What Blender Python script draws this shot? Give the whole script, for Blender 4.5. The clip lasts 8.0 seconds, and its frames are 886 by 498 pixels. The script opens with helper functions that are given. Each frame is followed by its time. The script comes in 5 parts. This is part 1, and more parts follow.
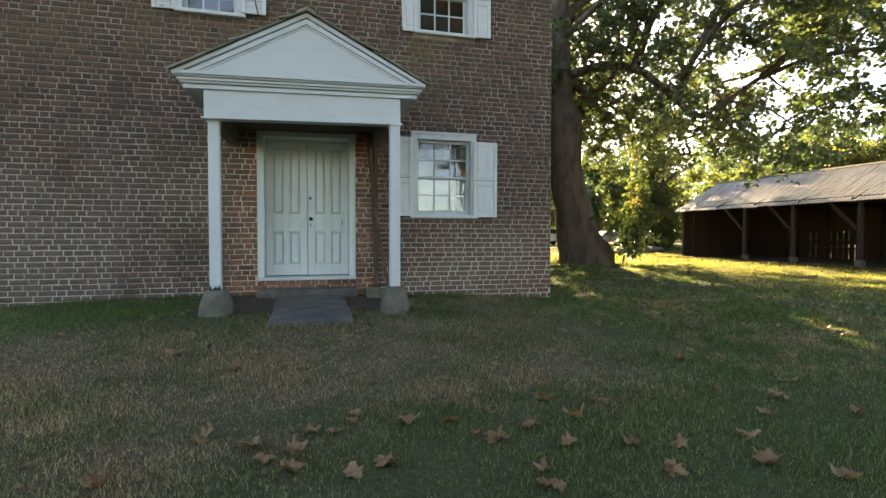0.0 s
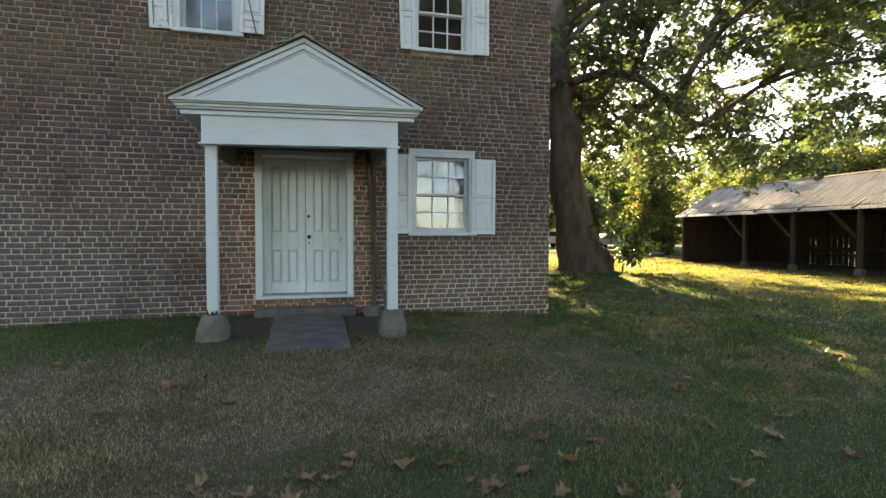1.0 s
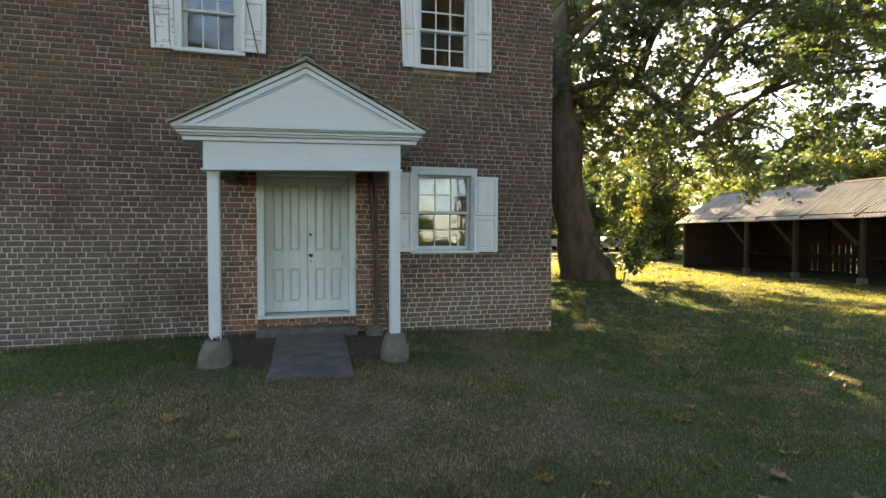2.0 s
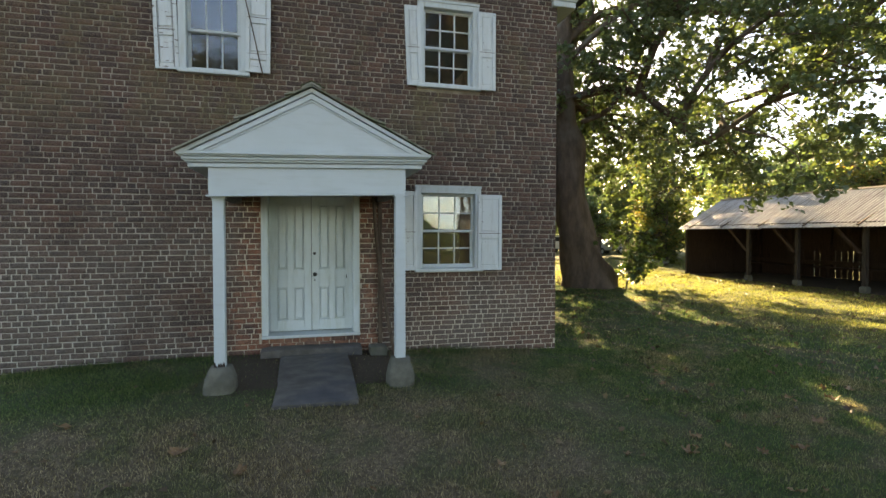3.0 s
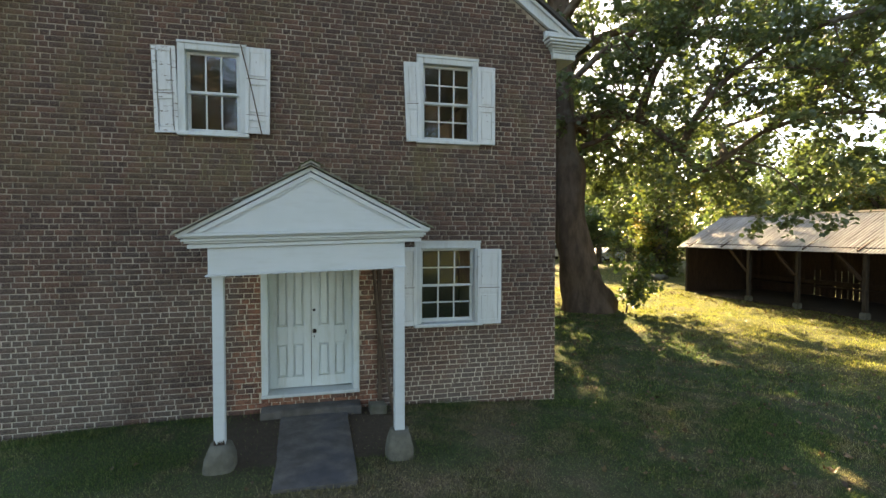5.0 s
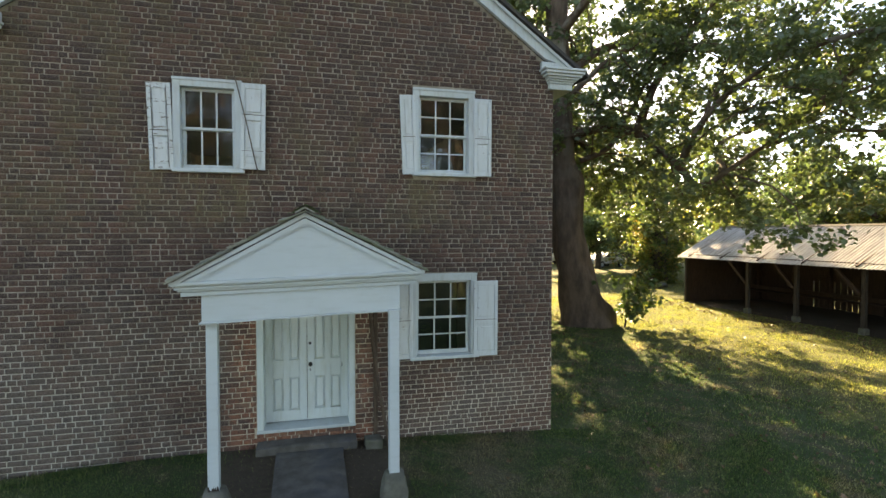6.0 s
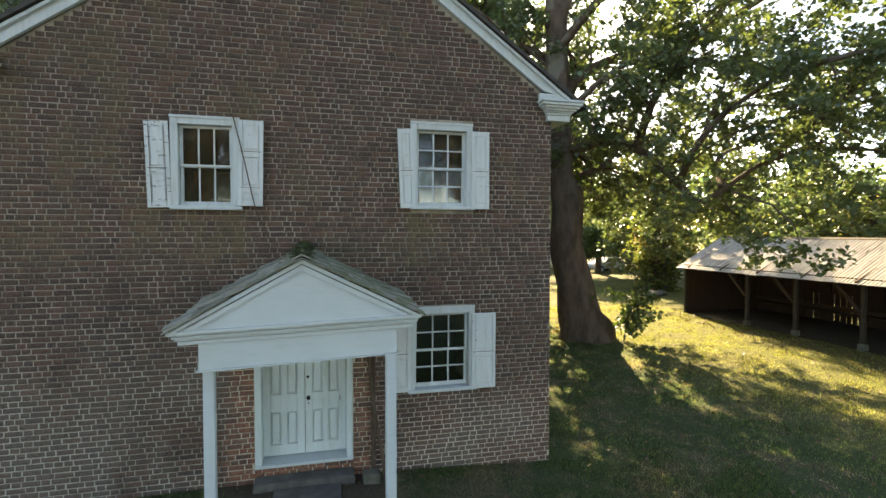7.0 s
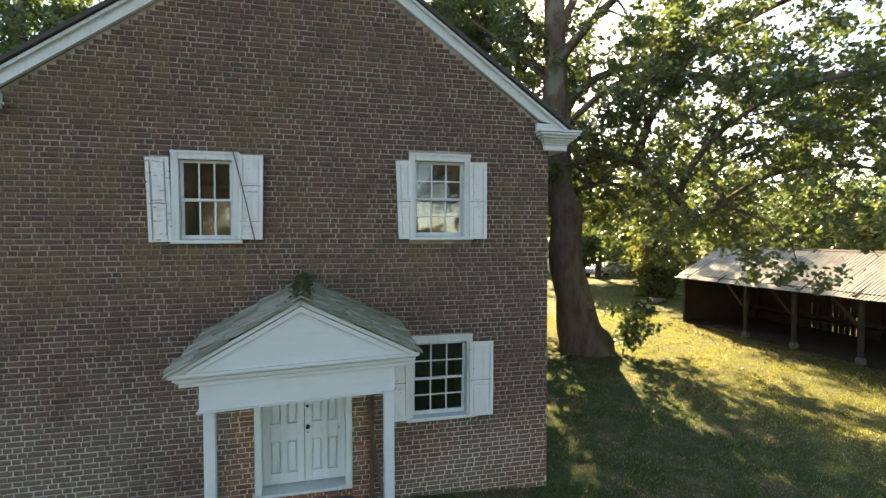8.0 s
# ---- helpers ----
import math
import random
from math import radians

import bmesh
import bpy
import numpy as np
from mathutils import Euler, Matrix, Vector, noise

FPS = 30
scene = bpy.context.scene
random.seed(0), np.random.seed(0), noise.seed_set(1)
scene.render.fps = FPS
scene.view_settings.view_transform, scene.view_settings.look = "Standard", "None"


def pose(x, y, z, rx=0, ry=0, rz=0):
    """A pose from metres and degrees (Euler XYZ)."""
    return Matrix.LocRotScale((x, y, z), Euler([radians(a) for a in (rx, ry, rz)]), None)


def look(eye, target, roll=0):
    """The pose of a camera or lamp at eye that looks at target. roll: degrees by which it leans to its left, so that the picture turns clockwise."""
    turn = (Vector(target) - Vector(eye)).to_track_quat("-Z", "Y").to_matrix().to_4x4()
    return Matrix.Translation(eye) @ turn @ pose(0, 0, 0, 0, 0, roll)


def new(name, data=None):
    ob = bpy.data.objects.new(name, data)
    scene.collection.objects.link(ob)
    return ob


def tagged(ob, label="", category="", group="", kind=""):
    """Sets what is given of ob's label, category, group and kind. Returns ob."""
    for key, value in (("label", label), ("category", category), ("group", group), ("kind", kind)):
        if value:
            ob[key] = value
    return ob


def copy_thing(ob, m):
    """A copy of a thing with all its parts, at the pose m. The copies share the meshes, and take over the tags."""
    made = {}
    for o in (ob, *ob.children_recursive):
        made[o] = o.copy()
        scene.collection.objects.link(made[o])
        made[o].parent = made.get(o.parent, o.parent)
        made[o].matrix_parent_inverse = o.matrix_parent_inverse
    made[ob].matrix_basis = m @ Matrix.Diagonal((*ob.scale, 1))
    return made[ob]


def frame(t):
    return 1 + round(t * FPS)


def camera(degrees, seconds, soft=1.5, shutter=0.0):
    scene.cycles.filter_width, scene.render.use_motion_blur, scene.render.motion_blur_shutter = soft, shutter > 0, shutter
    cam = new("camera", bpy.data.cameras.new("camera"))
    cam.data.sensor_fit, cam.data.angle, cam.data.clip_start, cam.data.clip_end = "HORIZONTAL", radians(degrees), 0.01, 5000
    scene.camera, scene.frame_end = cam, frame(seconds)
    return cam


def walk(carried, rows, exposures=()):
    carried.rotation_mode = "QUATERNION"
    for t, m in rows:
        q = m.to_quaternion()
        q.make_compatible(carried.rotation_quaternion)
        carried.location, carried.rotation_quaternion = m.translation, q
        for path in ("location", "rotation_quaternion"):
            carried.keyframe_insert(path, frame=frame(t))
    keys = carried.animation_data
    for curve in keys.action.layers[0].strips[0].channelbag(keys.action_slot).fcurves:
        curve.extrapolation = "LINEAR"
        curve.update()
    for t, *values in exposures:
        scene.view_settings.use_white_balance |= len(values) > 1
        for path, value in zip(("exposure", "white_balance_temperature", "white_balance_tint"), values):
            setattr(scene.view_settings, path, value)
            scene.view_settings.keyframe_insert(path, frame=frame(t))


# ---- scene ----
cam = camera(81.9, 8.0, soft=1.5)
METRES, EYE, TILT, LEAN, TURN = 3.2, 1.10, -1.5, 0.0, -14.8
START_Y = -7.70
ROWS = [
    (0.0, 0.0, 0.0, 0.0, 0.0, 0.0, -0.0),
    (0.5, 0.0025, -0.0023, 0.0385, 0.01, -0.02, -0.03),
    (1.0, 0.0109, 0.0005, 0.0856, 0.05, -0.03, -0.03),
    (1.5, 0.0094, 0.005, 0.1317, 0.08, -0.04, -0.02),
    (3.0, -0.0144, 0.0116, 0.2615, 0.17, -0.06, -0.04),
    (3.5, -0.0144, 0.0144, 0.322, 0.18, -0.11, -0.04),
    (4.0, -0.0125, 0.014, 0.3946, 0.2, -0.12, -0.02),
    (4.5, -0.0129, 0.0098, 0.46, 0.22, -0.13, -0.02),
    (6.0, 0.0101, 0.0141, 0.6875, 0.26, -0.21, -0.04),
    (6.5, 0.0186, 0.0166, 0.7713, 0.29, -0.26, -0.03),
    (7.0, 0.0222, 0.0137, 0.8475, 0.3, -0.26, -0.03),
    (7.5, 0.0291, 0.0029, 0.9191, 0.31, -0.25, -0.02),
    (8.0, 0.0337, -0.0092, 0.9915, 0.35, -0.26, -0.0),
]
walk(cam, [(t, pose(0, START_Y, EYE, TILT, LEAN, TURN) @ pose(METRES * x, METRES * y, METRES * z, 90 + pitch, roll, yaw)) for t, x, y, z, yaw, pitch, roll in ROWS],
     [(0.0, 2.87, 10100, 15), (3.5, 2.72, 10000, 14), (8.0, 2.77, 9700, 11)])

# ---- world, sun, exposure ----
SUN_ELEV, SUN_AZIM = 26.0, 16.0
world = bpy.data.worlds.new("world")
scene.world = world
world.use_nodes = True
wn, wl = world.node_tree.nodes, world.node_tree.links
sky = wn.new("ShaderNodeTexSky")
sky.sky_type = "NISHITA"
sky.sun_disc = False
sky.sun_elevation = radians(SUN_ELEV)
sky.sun_rotation = radians(SUN_AZIM)
sky.dust_density = 0.5
sky.ozone_density = 2.5
sky.air_density = 0.7
wl.new(sky.outputs[0], wn["Background"].inputs[0])
wn["Background"].inputs[1].default_value = 0.118
sun_data = bpy.data.lights.new("sun", "SUN")
sun_data.energy, sun_data.angle, sun_data.color = 5.0, radians(0.6), (1.0, 0.88, 0.68)
sun = new("sun", sun_data)
ce, se_ = math.cos(radians(SUN_ELEV)), math.sin(radians(SUN_ELEV))
sun_way = Vector((math.sin(radians(SUN_AZIM)) * ce, math.cos(radians(SUN_AZIM)) * ce, se_))
sun.matrix_world = look(sun_way * 60, (0, 0, 0))

# ---- materials ----


class Mat:
    """A small builder for node materials."""

    def __init__(self, name, rough=0.8, metal=0.0, spec=0.3):
        self.m = bpy.data.materials.new(name)
        self.m.use_nodes = True
        self.n, self.l = self.m.node_tree.nodes, self.m.node_tree.links
        self.b = self.n["Principled BSDF"]
        self.b.inputs["Roughness"].default_value = rough
        self.b.inputs["Metallic"].default_value = metal
        self.b.inputs["Specular IOR Level"].default_value = spec
        self.geo = self.n.new("ShaderNodeNewGeometry")
        self.tex = self.n.new("ShaderNodeTexCoord")
        self.pos = self.geo.outputs["Position"]

    def put(self, socket, value):
        if hasattr(value, "is_output"):
            self.l.new(value, socket)
        else:
            socket.default_value = value

    def noise(self, scale, detail=4.0, rough=0.55, vec=None, stretch=None):
        v = self.pos if vec is None else vec
        if stretch:
            mp = self.n.new("ShaderNodeMapping")
            mp.inputs["Scale"].default_value = stretch
            self.l.new(v, mp.inputs["Vector"])
            v = mp.outputs[0]
        t = self.n.new("ShaderNodeTexNoise")
        t.inputs["Scale"].default_value = scale
        t.inputs["Detail"].default_value = detail
        t.inputs["Roughness"].default_value = rough
        self.l.new(v, t.inputs["Vector"])
        return t.outputs["Fac"]

    def ramp(self, fac, lo, hi):
        r = self.n.new("ShaderNodeMapRange")
        r.interpolation_type = "SMOOTHSTEP"
        r.inputs["From Min"].default_value, r.inputs["From Max"].default_value = lo, hi
        self.l.new(fac, r.inputs["Value"])
        return r.outputs[0]

    def mix(self, fac, a, b, mode="MIX"):
        x = self.n.new("ShaderNodeMix")
        x.data_type, x.blend_type = "RGBA", mode
        self.put(x.inputs["Factor"], fac)
        self.put(x.inputs["A"], a if hasattr(a, "is_output") else (*a, 1))
        self.put(x.inputs["B"], b if hasattr(b, "is_output") else (*b, 1))
        return x.outputs["Result"]

    def math(self, op, a, b=0.0, clamp=False):
        x = self.n.new("ShaderNodeMath")
        x.operation, x.use_clamp = op, clamp
        self.put(x.inputs[0], a)
        self.put(x.inputs[1], b)
        return x.outputs[0]

    def axis(self, i):
        s = self.n.new("ShaderNodeSeparateXYZ")
        self.l.new(self.pos, s.inputs[0])
        return s.outputs[i]

    def island(self):
        return self.geo.outputs["Random Per Island"]

    def thing(self):
        return self.n.new("ShaderNodeObjectInfo").outputs["Random"]

    def colours(self, fac, stops):
        r = self.n.new("ShaderNodeValToRGB")
        e = r.color_ramp.elements
        while len(e) < len(stops):
            e.new(0.5)
        for el, (p, c) in zip(e, stops):
            el.position, el.color = p, (*c, 1)
        self.l.new(fac, r.inputs[0])
        return r.outputs[0]

    def colour(self, c):
        self.put(self.b.inputs["Base Color"], c if hasattr(c, "is_output") else (*c, 1))
        return self

    def rough(self, r):
        self.put(self.b.inputs["Roughness"], r)
        return self

    def bump(self, height, strength=0.4, dist=0.01):
        x = self.n.new("ShaderNodeBump")
        x.inputs["Strength"].default_value, x.inputs["Distance"].default_value = strength, dist
        self.l.new(height, x.inputs["Height"])
        self.l.new(x.outputs[0], self.b.inputs["Normal"])
        return self


def wall_weather(m):
    """Where the brickwork is sheltered and clean, limewashed near its foot, or green with algae."""
    x, z = m.axis(0), m.axis(2)
    n1 = m.noise(0.7, 5)
    ax = m.math("ABSOLUTE", x)
    inside = m.math("MULTIPLY", m.ramp(m.math("ADD", ax, m.math("MULTIPLY", n1, 0.25)), 1.35, 0.95), m.ramp(z, 2.75, 2.45))
    low_right = m.math("MULTIPLY", m.ramp(m.math("ADD", x, m.math("MULTIPLY", n1, 2.4)), 2.2, 3.1), m.ramp(m.math("ADD", z, n1), 2.2, 1.3))
    bloom = m.math("MULTIPLY", m.ramp(m.math("SUBTRACT", n1, m.math("MULTIPLY", x, 0.02)), 0.40, 0.62), m.ramp(z, 3.4, 0.8))
    algae = m.math("MULTIPLY", m.ramp(m.math("SUBTRACT", m.noise(1.1, 3, stretch=(1.6, 1, 0.7)), m.math("MULTIPLY", x, 0.022)), 0.46, 0.66), m.ramp(z, 3.0, 3.8))
    # ochre run-off below the upper sills
    blot = m.noise(2.3, 5, 0.6, stretch=(1.6, 1, 0.6))
    for cx, half, top, foot in ((-1.15, 0.75, 4.10, 3.15), (1.72, 0.35, 4.14, 3.0)):
        run = m.math("MULTIPLY", m.ramp(m.math("ABSOLUTE", m.math("SUBTRACT", x, cx)), half, half * 0.35), m.math("MULTIPLY", m.ramp(z, foot, foot + 0.5), m.ramp(z, top + 0.02, top - 0.03)))
        algae = m.math("MAXIMUM", algae, m.math("MULTIPLY", run, m.math("MULTIPLY", m.ramp(blot, 0.36, 0.56), 1.5)))
    return inside, low_right, bloom, algae


def brick_material(name, single):
    m = Mat(name, 0.9, spec=0.2)
    rnd = m.thing() if single else m.island()
    c = m.colours(rnd, [(0.0, (0.040, 0.026, 0.0235)), (0.3, (0.060, 0.0355, 0.0285)), (0.6, (0.078, 0.042, 0.0325)),
                        (0.88, (0.112, 0.054, 0.039)), (1.0, (0.050, 0.0355, 0.032))])
    inside, low_right, bloom, algae = wall_weather(m)
    c = m.mix(m.math("MULTIPLY", inside, m.ramp(m.noise(2.6, 4, 0.6), 0.28, 0.62)), c, m.colours(rnd, [(0.0, (0.13, 0.055, 0.038)), (0.35, (0.24, 0.085, 0.05)), (0.7, (0.37, 0.135, 0.07)), (1.0, (0.22, 0.12, 0.08))]))
    c = m.mix(m.math("MULTIPLY", low_right, 0.45), c, m.colours(rnd, [(0.0, (0.15, 0.082, 0.056)), (0.7, (0.24, 0.125, 0.082)), (1.0, (0.15, 0.10, 0.078))]))
    c = m.mix(m.math("MULTIPLY", bloom, 0.5), c, (0.155, 0.138, 0.118))
    c = m.mix(m.math("MULTIPLY", algae, 0.36), c, (0.12, 0.095, 0.045))
    c = m.mix(m.math("MULTIPLY", m.ramp(m.noise(0.9, 5, 0.6, stretch=(1.4, 1, 0.5)), 0.5, 0.68), 0.5), c, (0.055, 0.042, 0.036))
    grain = m.noise(70, 4, 0.7)
    soot = m.noise(9, 4, 0.6)
    c = m.mix(m.ramp(grain, 0.42, 0.72), c, m.mix(0.5, c, (0.30, 0.22, 0.17)))
    c = m.mix(m.math("MULTIPLY", m.ramp(m.noise(28, 4, 0.65), 0.5, 0.64), 0.55), c, (0.035, 0.026, 0.022))
    c = m.mix(m.math("MULTIPLY", m.ramp(soot, 0.52, 0.72), 0.45), c, (0.06, 0.05, 0.045))
    m.colour(c).bump(m.noise(110, 5, 0.7), 0.7, 0.004)
    return m.m


def mortar_material():
    m = Mat("lime_mortar", 0.95, spec=0.1)
    inside, low_right, bloom, algae = wall_weather(m)
    c = m.mix(m.ramp(m.noise(1.9, 6, 0.65), 0.36, 0.60), (0.165, 0.14, 0.108), (0.335, 0.288, 0.228))
    c = m.mix(m.math("MULTIPLY", bloom, 0.62), c, (0.53, 0.485, 0.405))
    c = m.mix(m.math("MULTIPLY", m.math("MAXIMUM", inside, low_right), 0.6), c, (0.64, 0.53, 0.39))
    c = m.mix(m.math("MULTIPLY", algae, 0.6), c, (0.17, 0.15, 0.085))
    c = m.mix(m.ramp(m.noise(26, 4), 0.5, 0.8), c, (0.19, 0.155, 0.12))
    m.colour(c).bump(m.noise(160, 4, 0.7), 0.6, 0.004)
    return m.m


def paint_material(name, base, dirt=(0.32, 0.30, 0.25), wear=0.66, grime=0.5, vertical=True, flaky=None):
    """Old oil paint on wood: chalky, streaked, flaked to grey wood in places."""
    m = Mat(name, 0.55, spec=0.35)
    st = (3.0, 3.0, 0.5) if vertical else (0.5, 3.0, 3.0)
    streak = m.noise(6, 5, 0.6, stretch=st)
    c = m.mix(m.math("MULTIPLY", m.ramp(streak, 0.45, 0.75), grime), base, dirt)
    c = m.mix(m.math("MULTIPLY", m.ramp(m.noise(2.2, 3), 0.4, 0.7), 0.25), c, (base[0] * 0.82, base[1] * 0.85, base[2] * 0.82))
    flake = m.ramp(m.noise(16, 7, 0.68, stretch=flaky), wear, wear + 0.03)
    grain = m.noise(30, 4, 0.6, stretch=(4, 4, 0.3) if vertical else (0.3, 4, 4))
    c = m.mix(flake, c, m.mix(grain, (0.10, 0.09, 0.08), (0.27, 0.24, 0.2)))
    m.colour(c).bump(m.math("ADD", m.math("MULTIPLY", flake, -0.5), m.math("MULTIPLY", grain, 0.5)), 0.35, 0.003)
    return m.m


def wood_material(name, dark, light, along=(6, 6, 0.5), rough=0.85):
    m = Mat(name, rough, spec=0.2)
    g = m.noise(7, 6, 0.65, stretch=along)
    f = m.noise(45, 4, 0.6, stretch=along)
    c = m.mix(m.ramp(g, 0.3, 0.7), dark, light)
    c = m.mix(m.math("MULTIPLY", m.ramp(f, 0.5, 0.7), 0.5), c, tuple(v * 0.5 for v in dark))
    c = m.mix(m.math("MULTIPLY", m.thing(), 0.35), c, tuple(v * 0.6 for v in light))
    m.colour(c).bump(f, 0.5, 0.004)
    return m.m


def stone_material(name, a, b, c3, scale=5.0):
    m = Mat(name, 0.88, spec=0.25)
    c = m.mix(m.ramp(m.noise(scale, 6, 0.65), 0.35, 0.68), a, b)
    c = m.mix(m.math("MULTIPLY", m.ramp(m.noise(scale * 0.45, 4), 0.5, 0.7), 0.6), c, c3)
    c = m.mix(m.math("MULTIPLY", m.ramp(m.noise(scale * 22, 3), 0.55, 0.7), 0.5), c, tuple(v * 0.55 for v in a))
    m.colour(c).bump(m.noise(scale * 9, 6, 0.7), 0.5, 0.012)
    return m.m


def leaf_material(name, stops, trans=0.45, patch=0.8, spec=0.35, rough=0.5):
    m = Mat(name, rough, spec=spec)
    r = m.math("ADD", m.math("MULTIPLY", m.island(), 0.55), m.math("MULTIPLY", m.ramp(m.noise(patch, 3), 0.3, 0.7), 0.45))
    c = m.colours(r, stops)
    m.colour(c)
    tr = m.n.new("ShaderNodeBsdfTranslucent")
    gain = m.n.new("ShaderNodeMix")
    gain.data_type, gain.blend_type = "RGBA", "MULTIPLY"
    gain.inputs["Factor"].default_value = 1.0
    m.l.new(c, gain.inputs["A"])
    gain.inputs["B"].default_value = (1.7, 1.85, 1.0, 1)
    m.l.new(gain.outputs["Result"], tr.inputs[0])
    mx = m.n.new("ShaderNodeMixShader")
    mx.inputs[0].default_value = trans
    m.l.new(m.b.outputs[0], mx.inputs[1])
    m.l.new(tr.outputs[0], mx.inputs[2])
    m.l.new(mx.outputs[0], m.n["Material Output"].inputs[0])
    return m.m


def grass_colour(m, blade):
    """Lawn: green with worn dry patches, and sunlight painted in towards the shed."""
    big = m.noise(0.55, 5, 0.6)
    mid = m.noise(2.6, 4, 0.6)
    dry = m.math("ADD", m.math("MULTIPLY", m.ramp(m.math("ADD", m.math("MULTIPLY", big, 0.6), m.math("MULTIPLY", mid, 0.4)), 0.47, 0.62), 0.7),
                 m.math("MULTIPLY", m.math("MULTIPLY", m.ramp(m.math("ADD", m.axis(0), m.math("MULTIPLY", mid, 5.0)), 6.8, 3.0), m.ramp(m.math("ADD", m.axis(1), m.math("MULTIPLY", mid, 0.8)), -1.3, -2.3)), m.math("ADD", 0.45, m.math("MULTIPLY", m.ramp(m.noise(1.7, 5, 0.65), 0.40, 0.58), 0.5))))
    # lush growth in front of the worn strip
    lush = m.math("MULTIPLY", m.ramp(m.math("ADD", m.axis(1), m.math("ADD", m.math("MULTIPLY", mid, 1.6), m.math("MULTIPLY", big, 1.4))), -2.5, -3.1), m.ramp(m.math("ADD", m.axis(0), m.math("ADD", m.math("MULTIPLY", mid, 2.2), m.math("MULTIPLY", m.math("SUBTRACT", big, 0.5), 5.0))), -0.3, 1.5))
    dry = m.math("MULTIPLY", dry, m.math("SUBTRACT", 1.0, m.math("MULTIPLY", lush, 0.8)))
    r = m.island() if blade else m.noise(60, 4, 0.7)
    green = m.colours(r, [(0.0, (0.018, 0.042, 0.015)), (0.5, (0.055, 0.098, 0.035)), (1.0, (0.16, 0.19, 0.085))])
    straw = m.colours(r, [(0.0, (0.070, 0.050, 0.033)), (0.5, (0.19, 0.142, 0.092)), (1.0, (0.47, 0.375, 0.265))])
    # sunlit lawn by the shed: brighter, yellower colour stands in for stronger sun
    painted_sun = m.ramp(m.math("ADD", m.axis(0), m.math("MULTIPLY", big, 3.0)), 9.5, 13.0)
    green = m.mix(m.math("MULTIPLY", painted_sun, 0.8), green, m.colours(r, [(0.0, (0.070, 0.082, 0.028)), (0.5, (0.145, 0.152, 0.050)), (1.0, (0.26, 0.24, 0.09))]))
    dry = m.math("MULTIPLY", dry, m.math("SUBTRACT", 1.0, m.math("MULTIPLY", painted_sun, 0.7)))
    return m.mix(m.math("MINIMUM", dry, 0.95), green, straw)


def lawn_material():
    m = Mat("lawn_soil", 0.95, spec=0.1)
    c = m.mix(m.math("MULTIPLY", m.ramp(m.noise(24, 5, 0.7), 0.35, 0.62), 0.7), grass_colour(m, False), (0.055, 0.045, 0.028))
    bare = m.math("MULTIPLY", m.ramp(m.math("ADD", m.math("ABSOLUTE", m.axis(0)), m.math("MULTIPLY", m.noise(2.0, 4), 0.6)), 1.75, 1.2), m.ramp(m.math("ADD", m.axis(1), m.math("MULTIPLY", m.noise(2.5, 4), 0.6)), -1.9, -1.3))
    c = m.mix(bare, c, m.mix(m.noise(14, 5), (0.05, 0.039, 0.028), (0.115, 0.09, 0.064)))
    m.colour(c).bump(m.noise(55, 5, 0.75), 0.9, 0.03)
    return m.m


def blade_material():
    m = Mat("grass_blades", 0.65, spec=0.2)
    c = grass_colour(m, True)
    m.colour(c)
    tr = m.n.new("ShaderNodeBsdfTranslucent")
    m.l.new(m.mix(1.0, c, (2.1, 2.15, 1.4), "MULTIPLY"), tr.inputs[0])
    mx = m.n.new("ShaderNodeMixShader")
    mx.inputs[0].default_value = 0.5
    m.l.new(m.b.outputs[0], mx.inputs[1])
    m.l.new(tr.outputs[0], mx.inputs[2])
    m.l.new(mx.outputs[0], m.n["Material Output"].inputs[0])
    return m.m


def bark_material(name, a, b, patch):
    m = Mat(name, 0.9, spec=0.15)
    n = m.noise(3.0, 6, 0.65, stretch=(1, 1, 0.35))
    c = m.mix(m.ramp(n, 0.35, 0.65), a, b)
    c = m.mix(m.math("MULTIPLY", m.ramp(m.noise(1.1, 4), 0.52, 0.62), m.ramp(m.axis(2), 3.0, 9.0)), c, patch)
    m.colour(c).bump(m.noise(16, 6, 0.7, stretch=(1, 1, 0.3)), 0.9, 0.05)
    return m.m


def metal_roof_material():
    m = Mat("corrugated_iron", 0.5, 0.25, 0.4)
    streak = m.noise(5, 5, 0.65, stretch=(0.25, 4, 0.25))
    c = m.mix(m.ramp(streak, 0.35, 0.7), (0.47, 0.455, 0.415), (0.17, 0.155, 0.135))
    c = m.mix(m.math("MULTIPLY", m.ramp(m.noise(1.7, 6), 0.55, 0.68), 0.3), c, (0.2, 0.14, 0.1))
    c = m.mix(m.math("MULTIPLY", m.thing(), 0.4), c, (0.46, 0.44, 0.40))
    m.colour(c).rough(m.math("ADD", 0.36, m.math("MULTIPLY", streak, 0.3)))
    return m.m


